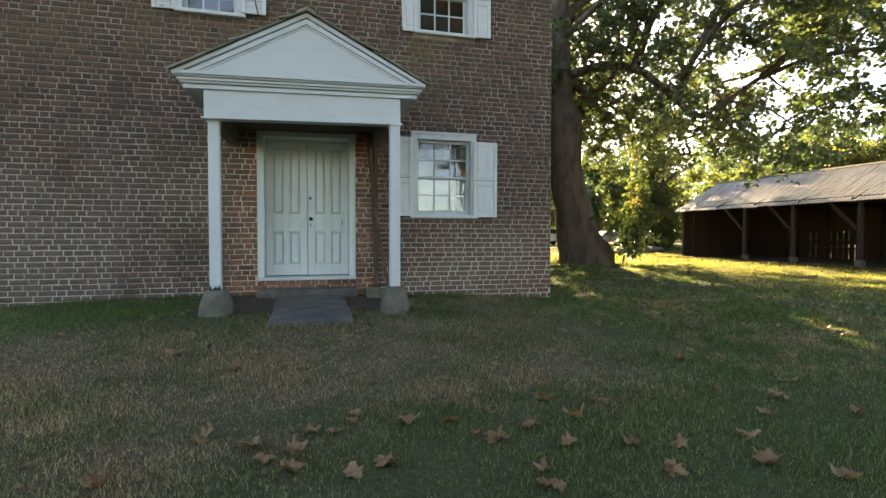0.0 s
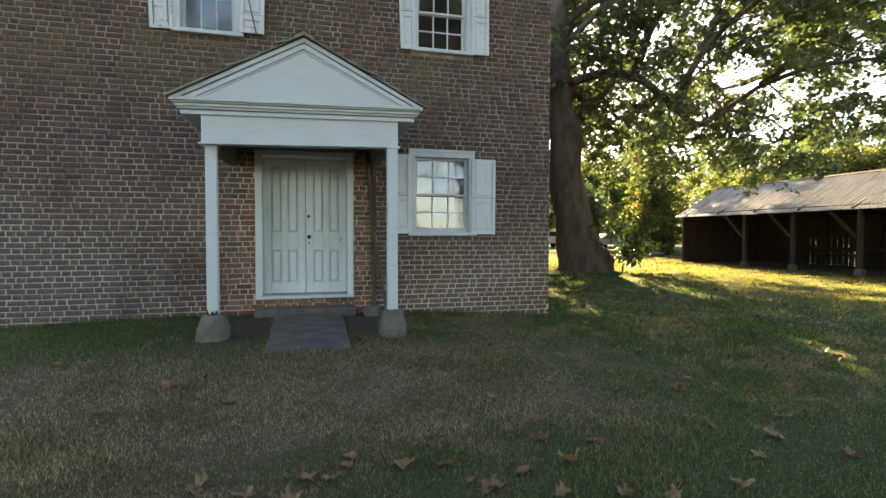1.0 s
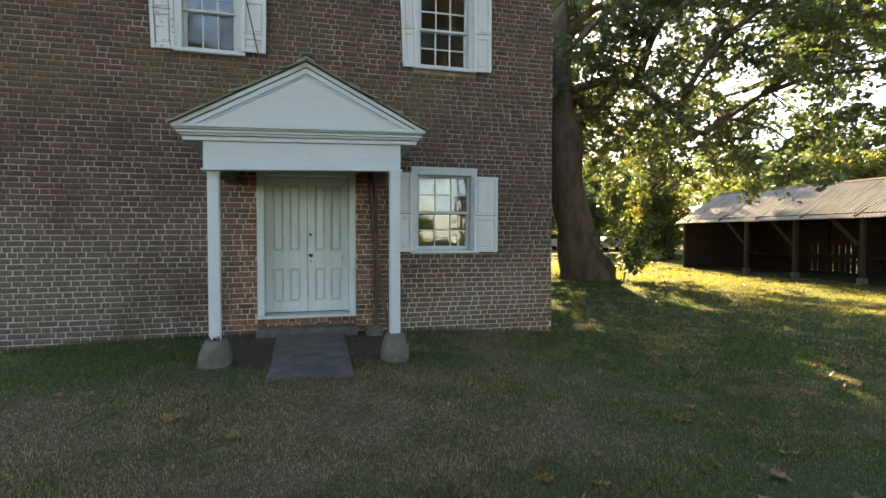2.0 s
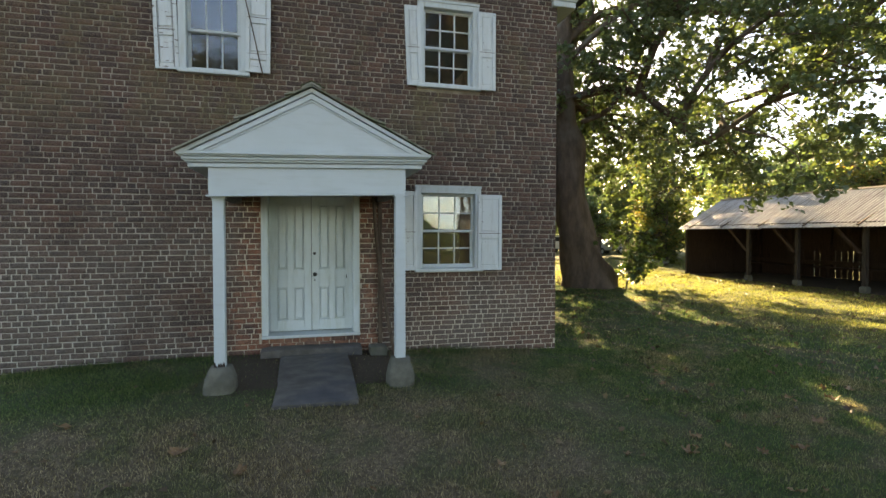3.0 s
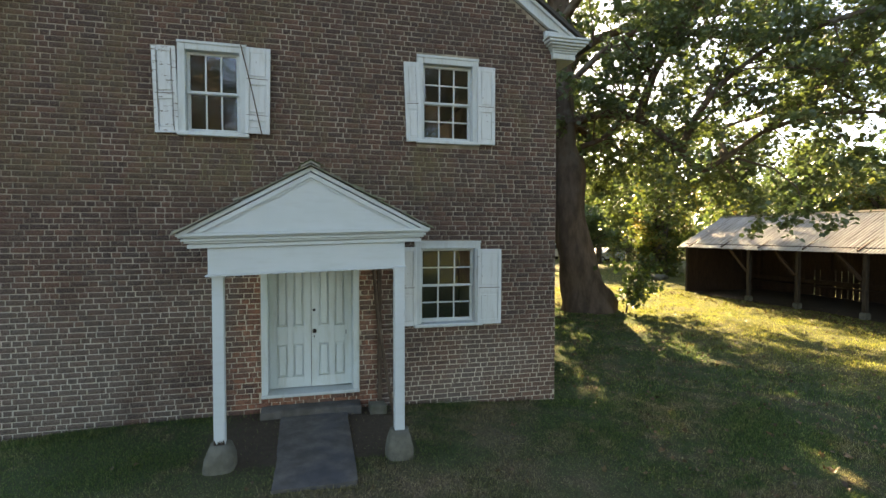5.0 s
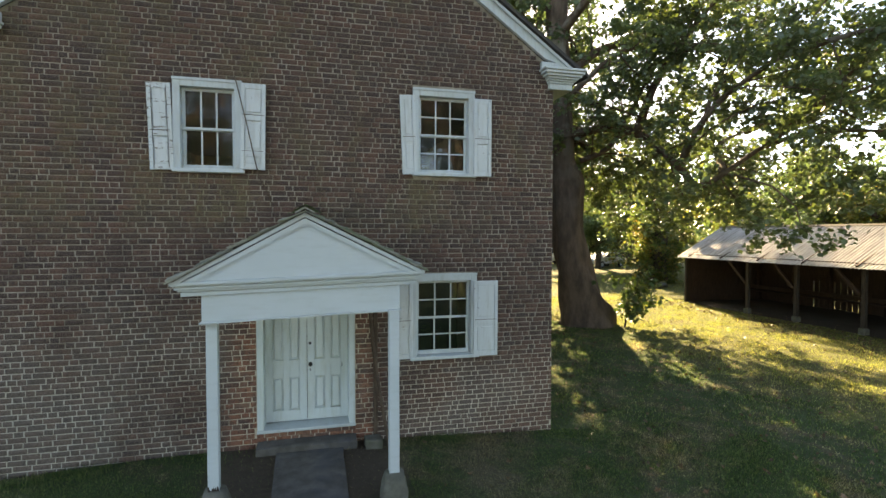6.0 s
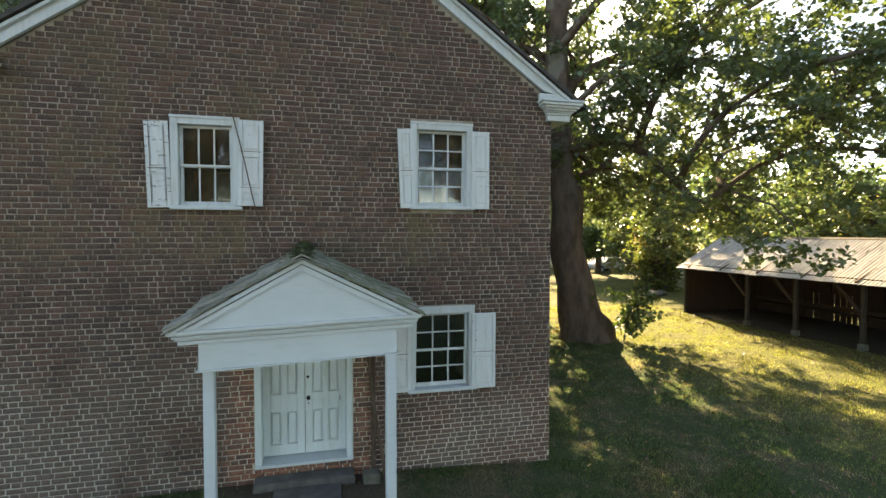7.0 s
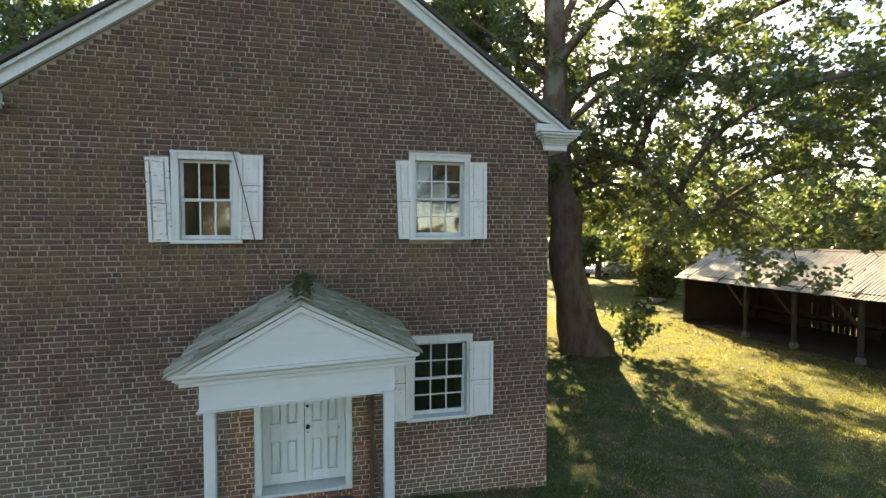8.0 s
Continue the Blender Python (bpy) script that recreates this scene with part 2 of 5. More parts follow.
def shingle_material():
    m = Mat("mossy_wood_shingle", 0.92, spec=0.15)
    r = m.thing()
    c = m.colours(r, [(0.0, (0.15, 0.145, 0.118)), (0.5, (0.235, 0.225, 0.185)), (1.0, (0.34, 0.32, 0.27))])
    # moss has taken more of the slope away from the afternoon
    side = m.math("ADD", 0.3, m.math("MULTIPLY", m.ramp(m.axis(0), -0.5, 0.4), 0.55))
    c = m.mix(m.math("MULTIPLY", m.ramp(m.noise(5, 6, 0.65), 0.4, 0.56), side), c, (0.125, 0.15, 0.085))
    f = m.noise(26, 5, 0.7, stretch=(0.4, 3, 0.4))
    c = m.mix(m.math("MULTIPLY", m.ramp(f, 0.5, 0.72), 0.6), c, (0.08, 0.07, 0.055))
    m.colour(c).bump(f, 0.6, 0.006)
    return m.m


def plain(name, c, rough=0.7, metal=0.0, var=0.35, scale=12.0):
    m = Mat(name, rough, metal)
    m.colour(m.mix(m.math("MULTIPLY", m.ramp(m.noise(scale, 5), 0.4, 0.7), var), c, tuple(v * 0.5 for v in c)))
    return m.m


def glass_material():
    m = Mat("old_window_glass", 0.015, spec=0.6)
    m.b.inputs["Transmission Weight"].default_value = 1.0
    m.b.inputs["IOR"].default_value = 1.68
    m.b.inputs["Base Color"].default_value = (0.85, 0.9, 0.9, 1)
    m.bump(m.noise(5, 2, 0.5), 0.10, 0.02)
    return m.m


M_BRICK = brick_material("weathered_brick", False)
M_BRICK_ONE = brick_material("weathered_brick_single", True)
M_MORTAR = mortar_material()
M_WHITE = paint_material("white_paint", (0.48, 0.525, 0.52), grime=0.4, wear=0.69)
M_PORCH = paint_material("white_porch_paint", (0.47, 0.522, 0.53), dirt=(0.34, 0.36, 0.34), grime=0.25, wear=0.78, vertical=False)
M_SHUT = paint_material("worn_shutter_paint", (0.53, 0.565, 0.56), wear=0.645, grime=0.35)
M_DOOR = paint_material("cream_door_paint", (0.56, 0.62, 0.605), dirt=(0.43, 0.46, 0.38), wear=0.77, grime=0.5)
M_STONE = stone_material("plinth_stone", (0.095, 0.092, 0.072), (0.148, 0.142, 0.112), (0.066, 0.076, 0.045))
M_SLAB = stone_material("slab_stone", (0.080, 0.073, 0.062), (0.135, 0.124, 0.106), (0.046, 0.051, 0.062), 3.5)
M_SHINGLE = shingle_material()
M_MAINROOF = plain("dark_roof_shingle", (0.06, 0.055, 0.05), 0.9)
M_OLDWOOD = wood_material("dark_old_wood", (0.05, 0.033, 0.023), (0.13, 0.09, 0.062))
M_BARN = wood_material("barn_board", (0.034, 0.021, 0.015), (0.082, 0.050, 0.034))
M_GREYWOOD = wood_material("grey_weathered_wood", (0.10, 0.088, 0.075), (0.22, 0.195, 0.165))
M_POST = wood_material("shed_post_wood", (0.030, 0.023, 0.018), (0.075, 0.058, 0.046))
M_PEEL = paint_material("peeling_shutter_paint", (0.53, 0.565, 0.56), wear=0.585, grime=0.45, flaky=(0.6, 1.0, 1.8))
M_TIN = metal_roof_material()
M_GLASS = glass_material()
M_IRON = plain("black_iron", (0.02, 0.02, 0.02), 0.45, 0.6)
# room gloom put into near-black plaster and floor colours, so the panes stay dark
M_DARKROOM = plain("darkened_plaster", (0.045, 0.047, 0.05), 0.9)
M_FLOOR = plain("darkened_floor_boards", (0.06, 0.045, 0.03), 0.8)
M_LAWN = lawn_material()
M_BLADE = blade_material()
M_BARK = bark_material("sycamore_bark", (0.08, 0.056, 0.040), (0.15, 0.106, 0.076), (0.16, 0.14, 0.11))
M_BARK2 = bark_material("grey_bark", (0.05, 0.042, 0.034), (0.12, 0.10, 0.08), (0.14, 0.12, 0.1))
M_LEAF = leaf_material("sycamore_leaf", [(0.0, (0.062, 0.086, 0.058)), (0.45, (0.085, 0.114, 0.064)), (0.8, (0.112, 0.14, 0.060)), (1.0, (0.165, 0.175, 0.062))], trans=0.38, spec=0.6, rough=0.38)
M_LEAF2 = leaf_material("woodland_leaf", [(0.0, (0.055, 0.092, 0.062)), (0.5, (0.09, 0.130, 0.074)), (0.85, (0.125, 0.155, 0.07)), (1.0, (0.20, 0.16, 0.064))], trans=0.45, patch=0.35, spec=0.5, rough=0.42)
# leaf colour darkened and blued, so mirrored field trees read as silhouettes
M_LEAF3 = leaf_material("silhouette_field_leaf", [(0.0, (0.012, 0.022, 0.020)), (0.6, (0.024, 0.040, 0.032)), (1.0, (0.048, 0.064, 0.042))], trans=0.2)
M_IVY = leaf_material("ivy_leaf", [(0.0, (0.058, 0.090, 0.046)), (0.55, (0.115, 0.140, 0.058)), (0.85, (0.20, 0.165, 0.062)), (1.0, (0.29, 0.135, 0.058))], trans=0.5, patch=0.7)
M_SUCKER = leaf_material("sucker_leaf", [(0.0, (0.030, 0.055, 0.024)), (0.5, (0.055, 0.088, 0.030)), (1.0, (0.095, 0.125, 0.038))], trans=0.22)
M_DEAD = leaf_material("dead_leaf", [(0.0, (0.115, 0.055, 0.024)), (0.4, (0.20, 0.112, 0.053)), (0.8, (0.31, 0.205, 0.11)), (1.0, (0.44, 0.345, 0.21))], trans=0.12, patch=6.0)
M_MOSS = plain("moss", (0.06, 0.072, 0.03), 0.95, var=0.7, scale=40)
M_RUBBER = plain("tyre_rubber", (0.02, 0.02, 0.02), 0.8)
M_CARWHITE = plain("white_car_paint", (0.75, 0.76, 0.78), 0.25, var=0.05)
M_CARGREY = plain("silver_car_paint", (0.42, 0.45, 0.48), 0.25, 0.4, var=0.05)
M_CARGLASS = plain("tinted_car_glass", (0.03, 0.035, 0.04), 0.05, var=0.0)
M_LITTER = leaf_material("leaf_litter", [(0.0, (0.05, 0.03, 0.014)), (0.5, (0.10, 0.062, 0.028)), (1.0, (0.18, 0.12, 0.055))], trans=0.1)

# ---- helpers for building ----


def part(name, bm, material, parent=None, label="", smooth=False):
    """Link a bmesh as one mesh object, under a thing or a part."""
    me = bpy.data.meshes.new(name)
    bmesh.ops.recalc_face_normals(bm, faces=bm.faces)
    bm.to_mesh(me)
    bm.free()
    if smooth:
        for p in me.polygons:
            p.use_smooth = True
    me.materials.append(material)
    ob = new(name, me)
    if parent is not None:
        ob.parent = parent
    if label:
        ob["label"] = label
    return ob


def empty(name, label, category, group="", kind="", at=(0, 0, 0)):
    ob = new(name)
    ob.location = at
    return tagged(ob, label, category, group, kind)


def box(bm, x0, x1, y0, y1, z0, z1, bevel=0.0, m=None):
    vs = [bm.verts.new((x, y, z)) for x in (x0, x1) for y in (y0, y1) for z in (z0, z1)]
    fs = [bm.faces.new([vs[i] for i in q]) for q in ((0, 1, 3, 2), (4, 6, 7, 5), (0, 4, 5, 1), (2, 3, 7, 6), (0, 2, 6, 4), (1, 5, 7, 3))]
    if bevel:
        es = list({e for f in fs for e in f.edges})
        r = bmesh.ops.bevel(bm, geom=es, offset=bevel, segments=1, affect="EDGES")
        vs = list({v for f in r["faces"] for v in f.verts} | {v for v in vs if v.is_valid})
    if m is not None:
        for v in vs:
            v.co = m @ v.co
    return vs


def boxes(*specs, bevel=0.0):
    bm = bmesh.new()
    for s in specs:
        box(bm, *s, bevel=bevel)
    return bm


def prism(bm, outline, y0, y1):
    """An outline of (x, z) pulled from y0 to y1."""
    a = [bm.verts.new((x, y0, z)) for x, z in outline]
    b = [bm.verts.new((x, y1, z)) for x, z in outline]
    bm.faces.new(a)
    bm.faces.new(b[::-1])
    for i in range(len(a)):
        j = (i + 1) % len(a)
        bm.faces.new((a[i], b[i], b[j], a[j]))


def bar(bm, p, q, w, h):
    """A squared timber from p to q."""
    p, q = Vector(p), Vector(q)
    m = Matrix.Translation(p) @ (q - p).to_track_quat("Z", "Y").to_matrix().to_4x4()
    box(bm, -w / 2, w / 2, -h / 2, h / 2, 0, (q - p).length, 0, m)


def tube(bm, pts, radii, sides=10, wobble=0.0, seed=0.0, cap=True):
    """A tapered round limb through pts."""
    pts = [Vector(p) for p in pts]
    rings = []
    side = Vector((1, 0, 0))
    for i, p in enumerate(pts):
        d = (pts[min(i + 1, len(pts) - 1)] - pts[max(i - 1, 0)]).normalized()
        side = (side - d * side.dot(d))
        if side.length < 1e-4:
            side = d.orthogonal()
        side.normalize()
        up = d.cross(side)
        ring = []
        for k in range(sides):
            a = 2 * math.pi * k / sides
            o = side * math.cos(a) + up * math.sin(a)
            r = radii[i]
            if wobble:
                r *= 1 + wobble * noise.noise(p * 0.7 / max(r, 0.15) * 0.4 + o * 1.6 + Vector((seed, 0, 0)))
            ring.append(bm.verts.new(p + o * r))
        rings.append(ring)
    for a, b in zip(rings, rings[1:]):
        for k in range(sides):
            j = (k + 1) % sides
            bm.faces.new((a[k], a[j], b[j], b[k]))
    if cap:
        bm.faces.new(rings[-1])
        bm.faces.new(rings[0][::-1])


def curve_pts(pts, n):
    """A smooth line of n points through pts."""
    pts = [Vector(p) for p in pts]
    out = []
    k = len(pts) - 1
    for i in range(n):
        u = i / (n - 1) * k
        j = min(int(u), k - 1)
        u -= j
        p0, p1, p2, p3 = pts[max(j - 1, 0)], pts[j], pts[j + 1], pts[min(j + 2, k)]
        out.append(0.5 * (2 * p1 + (p2 - p0) * u + (2 * p0 - 5 * p1 + 4 * p2 - p3) * u * u + (3 * p1 - p0 - 3 * p2 + p3) * u ** 3))
    return out


def array_mesh(name, verts, faces, material, parent=None, smooth=False):
    """A mesh from numpy arrays: verts N x 3, faces M x k."""
    me = bpy.data.meshes.new(name)
    m, k = faces.shape
    me.vertices.add(len(verts))
    me.vertices.foreach_set("co", verts.astype(np.float32).ravel())
    me.loops.add(m * k)
    me.loops.foreach_set("vertex_index", faces.astype(np.int32).ravel())
    me.polygons.add(m)
    me.polygons.foreach_set("loop_start", np.arange(0, m * k, k, dtype=np.int32))
    me.update(calc_edges=True)
    me.validate()
    if smooth:
        me.polygons.foreach_set("use_smooth", np.ones(m, dtype=bool))
    me.materials.append(material)
    ob = new(name, me)
    if parent is not None:
        ob.parent = parent
    return ob


LOBES = np.array([(0, -0.5), (0.34, -0.42), (0.3, -0.08), (0.56, 0.12), (0.24, 0.2), (0, 0.58), (-0.24, 0.2), (-0.56, 0.12), (-0.3, -0.08), (-0.34, -0.42)])
PLATE = np.array([(0, -0.5), (0.42, -0.3), (0.5, 0.12), (0.1, 0.3), (0, 0.58), (-0.5, 0.15), (-0.4, -0.32)])
DIAMOND = np.array([(0, -0.5), (0.36, 0.02), (0, 0.55), (-0.36, 0.02)])
OVAL = np.array([(0, -0.5), (0.3, -0.15), (0.26, 0.2), (0, 0.55), (-0.26, 0.2), (-0.3, -0.15)])


def leaf_arrays(points, sizes, rng, droop=0.5, shape=LOBES, curl=0.25):
    """Leaf blades at points: lobed fans, folded along the midrib."""
    n, k = len(points), len(shape)
    flat = np.zeros((k + 1, 3))
    flat[1:, :2] = shape
    flat[:, 2] = curl * np.abs(flat[:, 0]) - 0.12 * flat[:, 1] ** 2
    yaw = rng.uniform(0, 2 * np.pi, n)
    pitch = rng.normal(-droop, 0.55, n)
    roll = rng.normal(0, 0.55, n)
    cy, sy, cp, sp, cr, sr = np.cos(yaw), np.sin(yaw), np.cos(pitch), np.sin(pitch), np.cos(roll), np.sin(roll)
    one, zero = np.ones(n), np.zeros(n)
    rz = np.stack([cy, -sy, zero, sy, cy, zero, zero, zero, one], 1).reshape(n, 3, 3)
    rx = np.stack([one, zero, zero, zero, cp, -sp, zero, sp, cp], 1).reshape(n, 3, 3)
    ry = np.stack([cr, zero, sr, zero, one, zero, -sr, zero, cr], 1).reshape(n, 3, 3)
    rot = rz @ rx @ ry
    v = np.einsum("nij,kj->nki", rot, flat) * sizes[:, None, None] + points[:, None, :]
    if k == 4:
        return v[:, 1:].reshape(-1, 3), np.arange(n * 4).reshape(n, 4)
    ring = np.arange(k)
    tri = np.stack([np.zeros(k, int), 1 + ring, 1 + (ring + 1) % k], 1)
    f = (np.arange(n) * (k + 1))[:, None, None] + tri[None]
    return v.reshape(-1, 3), f.reshape(-1, 3)


# ---- ground ----
BANK_X = (-9.0, -6.0, -3.9, -1.9, 0.0, 1.75, 2.7, 3.9, 5.0, 7.0)
BANK_Z = (0.05, 0.10, 0.16, 0.25, 0.24, 0.175, 0.13, 0.06, 0.04, 0.04)


def ground_z(x, y):
    x, y = np.asarray(x, float), np.asarray(y, float)
    b = np.interp(x, BANK_X, BANK_Z)
    s = np.clip((y + 3.9) / 2.3, 0, 1)
    s = s * s * (3 - 2 * s)
    near = -0.035 + (b + 0.035) * s
    t = np.clip((y - 1.0) / 5.0, 0, 1) * np.clip((x - 4.0) / 3, 0, 1)
    bumps = 0.012 * np.sin(x * 1.7 + 0.6 * y) * np.cos(y * 1.3 - 0.4 * x) + 0.007 * np.sin(3.9 * x) * np.sin(4.3 * y + 1)
    return near + t * (0.12 - near) + bumps * np.clip((np.abs(x) + np.abs(y)) / 4, 0.3, 1)


def build_ground():
    def line(near0, near1, step, far):
        a = np.arange(near0, near1 + step / 2, step)
        out, d = [], step
        e = near1
        while e < far:
            d *= 1.35
            e += d
            out.append(e)
        back, d, e = [], step, near0
        while e > -far:
            d *= 1.35
            e -= d
            back.append(e)
        return np.concatenate([back[::-1], a, out])
    xs, ys = line(-8, 20, 0.16, 900), line(-9, 16, 0.16, 900)
    gx, gy = np.meshgrid(xs, ys, indexing="ij")
    v = np.stack([gx, gy, ground_z(gx, gy)], -1).reshape(-1, 3)
    nx, ny = len(xs), len(ys)
    i, j = np.meshgrid(np.arange(nx - 1), np.arange(ny - 1), indexing="ij")
    a = (i * ny + j).ravel()
    f = np.stack([a, a + ny, a + ny + 1, a + 1], 1)
    ob = array_mesh("ground", v, f, M_LAWN, smooth=True)
    tagged(ob, "mown lawn with dry patches running to the trees", "lawn", kind="structure")


build_ground()

# ---- the meeting house ----
HALF, BACK = 3.87, 10.5
EAVE, PITCH, APEX, RAKE = 5.95, 0.708, 8.71, 0.205
house = empty("meeting_house", "old brown-red brick meeting house with white trim and gabled roof", "building")
# openings in the gable wall: x0, x1, z0, z1 over the casings
HOLES = {"upper_a": (-1.715, -0.86, 4.135, 5.39), "upper_b": (1.57, 2.52, 4.175, 5.48), "lower": (1.53, 2.56, 1.375, 2.68), "door": (-0.69, 0.68, 0.46, 2.59)}


def rake(x):
    return APEX - PITCH * abs(x)


def build_walls():
    xs = sorted({-HALF, HALF, *[v for h in HOLES.values() for v in h[:2]]})
    zs = sorted({-0.3, EAVE, *[v for h in HOLES.values() for v in h[2:]]})
    bm = bmesh.new()
    solid = {(i, j): not any(h[0] < (xs[i] + xs[i + 1]) / 2 < h[1] and h[2] < (zs[j] + zs[j + 1]) / 2 < h[3] for h in HOLES.values())
             for i in range(len(xs) - 1) for j in range(len(zs) - 1)}
    fv = [[bm.verts.new((x, 0.006, z)) for z in zs] for x in xs]
    bv = [[bm.verts.new((x, 0.34, z)) for z in zs] for x in xs]
    for (i, j), full in solid.items():
        if not full:
            continue
        q = ((i, j), (i + 1, j), (i + 1, j + 1), (i, j + 1))
        bm.faces.new([fv[a][b] for a, b in q])
        bm.faces.new([bv[a][b] for a, b in q[::-1]])
        for (a, b), (c, d), nb in ((q[0], q[1], (i, j - 1)), (q[1], q[2], (i + 1, j)), (q[2], q[3], (i, j + 1)), (q[3], q[0], (i - 1, j))):
            if not solid.get(nb, False) and not (nb[1] == len(zs) - 1):
                bm.faces.new((fv[a][b], fv[c][d], bv[c][d], bv[a][b]))
    # the gable above the eaves
    fa, ba = bm.verts.new((0, 0.006, rake(0) + 0.02)), bm.verts.new((0, 0.34, rake(0) + 0.02))
    bm.faces.new([col[-1] for col in fv] + [fa])
    bm.faces.new([col[-1] for col in bv][::-1] + [ba])
    bm.faces.new((fv[-1][-1], bv[-1][-1], ba, fa))
    bm.faces.new((fv[0][-1], fa, ba, bv[0][-1]))
    for v in [v for v in bm.verts if not v.link_faces]:
        bm.verts.remove(v)
    wall = part("front_wall", bm, M_MORTAR, house, "brown-red brick gable wall with pale lime joints")
    bm = boxes((HALF - 0.33, HALF - 0.004, 0.345, BACK, -0.3, EAVE))
    part("side_wall", bm, M_MORTAR, house)
    bm = boxes((-HALF + 0.004, -HALF + 0.33, 0.345, BACK, -0.3, EAVE))
    part("side_wall", bm, M_MORTAR, house)
    bm = boxes((-HALF, HALF, BACK + 0.004, BACK + 0.33, -0.3, EAVE))
    prism(bm, [(-HALF, EAVE), (HALF, EAVE), (0, rake(0))], BACK + 0.004, BACK + 0.33)
    part("back_wall", bm, M_MORTAR, house)
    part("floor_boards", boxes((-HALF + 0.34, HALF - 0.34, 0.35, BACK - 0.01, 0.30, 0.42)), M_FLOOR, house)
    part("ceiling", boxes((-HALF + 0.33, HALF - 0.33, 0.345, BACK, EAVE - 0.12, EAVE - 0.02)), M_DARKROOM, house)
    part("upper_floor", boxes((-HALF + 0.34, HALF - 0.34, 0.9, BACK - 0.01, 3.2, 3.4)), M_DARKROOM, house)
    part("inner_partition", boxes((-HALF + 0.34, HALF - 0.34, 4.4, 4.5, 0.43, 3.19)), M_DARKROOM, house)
    return wall


front_wall = build_walls()


def build_roof():
    for s in (-1, 1):
        bm = bmesh.new()
        t = RAKE
        prism(bm, [(0, APEX + t + 0.004), (s * 4.42, APEX + t - PITCH * 4.42 + 0.03), (s * 4.42, APEX + t - PITCH * 4.42 + 0.09), (0, APEX + t + 0.075)], -0.14, BACK + 0.5)
        part("roof_slope", bm, M_MAINROOF, house, "dark shingled roof slope")
        # rake board over the brick edge, with a moulding under the shingles
        bm = bmesh.new()
        prism(bm, [(0, APEX), (s * 3.70, APEX - PITCH * 3.70), (s * 4.10, APEX + RAKE - PITCH * 4.10 - 0.02), (s * 4.10, APEX + RAKE - PITCH * 4.10), (0, APEX + RAKE)], -0.055, 0.009)
        prism(bm, [(0, APEX + RAKE - 0.05), (s * 4.20, APEX + RAKE - 0.05 - PITCH * 4.20), (s * 4.22, APEX + RAKE - PITCH * 4.22), (0, APEX + RAKE)], -0.10, -0.057)
        part("rake_board", bm, M_WHITE, house, "white painted rake board")
        # boxed eave cornice with its moulded return on the gable
        for x0, x1, out, z0, z1 in ((3.77, 4.17, 0.07, 5.61, 5.70), (3.755, 4.185, 0.088, 5.701, 5.735), (3.74, 4.21, 0.11, 5.736, 5.765), (3.715, 4.25, 0.14, 5.766, 5.80),
                                    (3.68, 4.295, 0.175, 5.801, 5.84), (3.645, 4.33, 0.205, 5.841, 5.885), (3.62, 4.355, 0.225, 5.886, 5.925)):
            part("cornice_return", boxes((min(s * x0, s * x1), max(s * x0, s * x1), -out, 0.0, z0, z1), bevel=0.008), M_WHITE, house, "white moulded cornice return")
        bm = boxes((min(s * 3.875, s * 4.20), max(s * 3.875, s * 4.20), 0.012, BACK + 0.3, 5.63, 5.90))
        part("eave_cornice", bm, M_WHITE, house)
        bm = boxes((min(s * 3.64, s * 4.18), max(s * 3.64, s * 4.18), -0.06, 0.0, 5.937, 6.04))
        part("frieze_block", bm, M_WHITE, house)


build_roof()


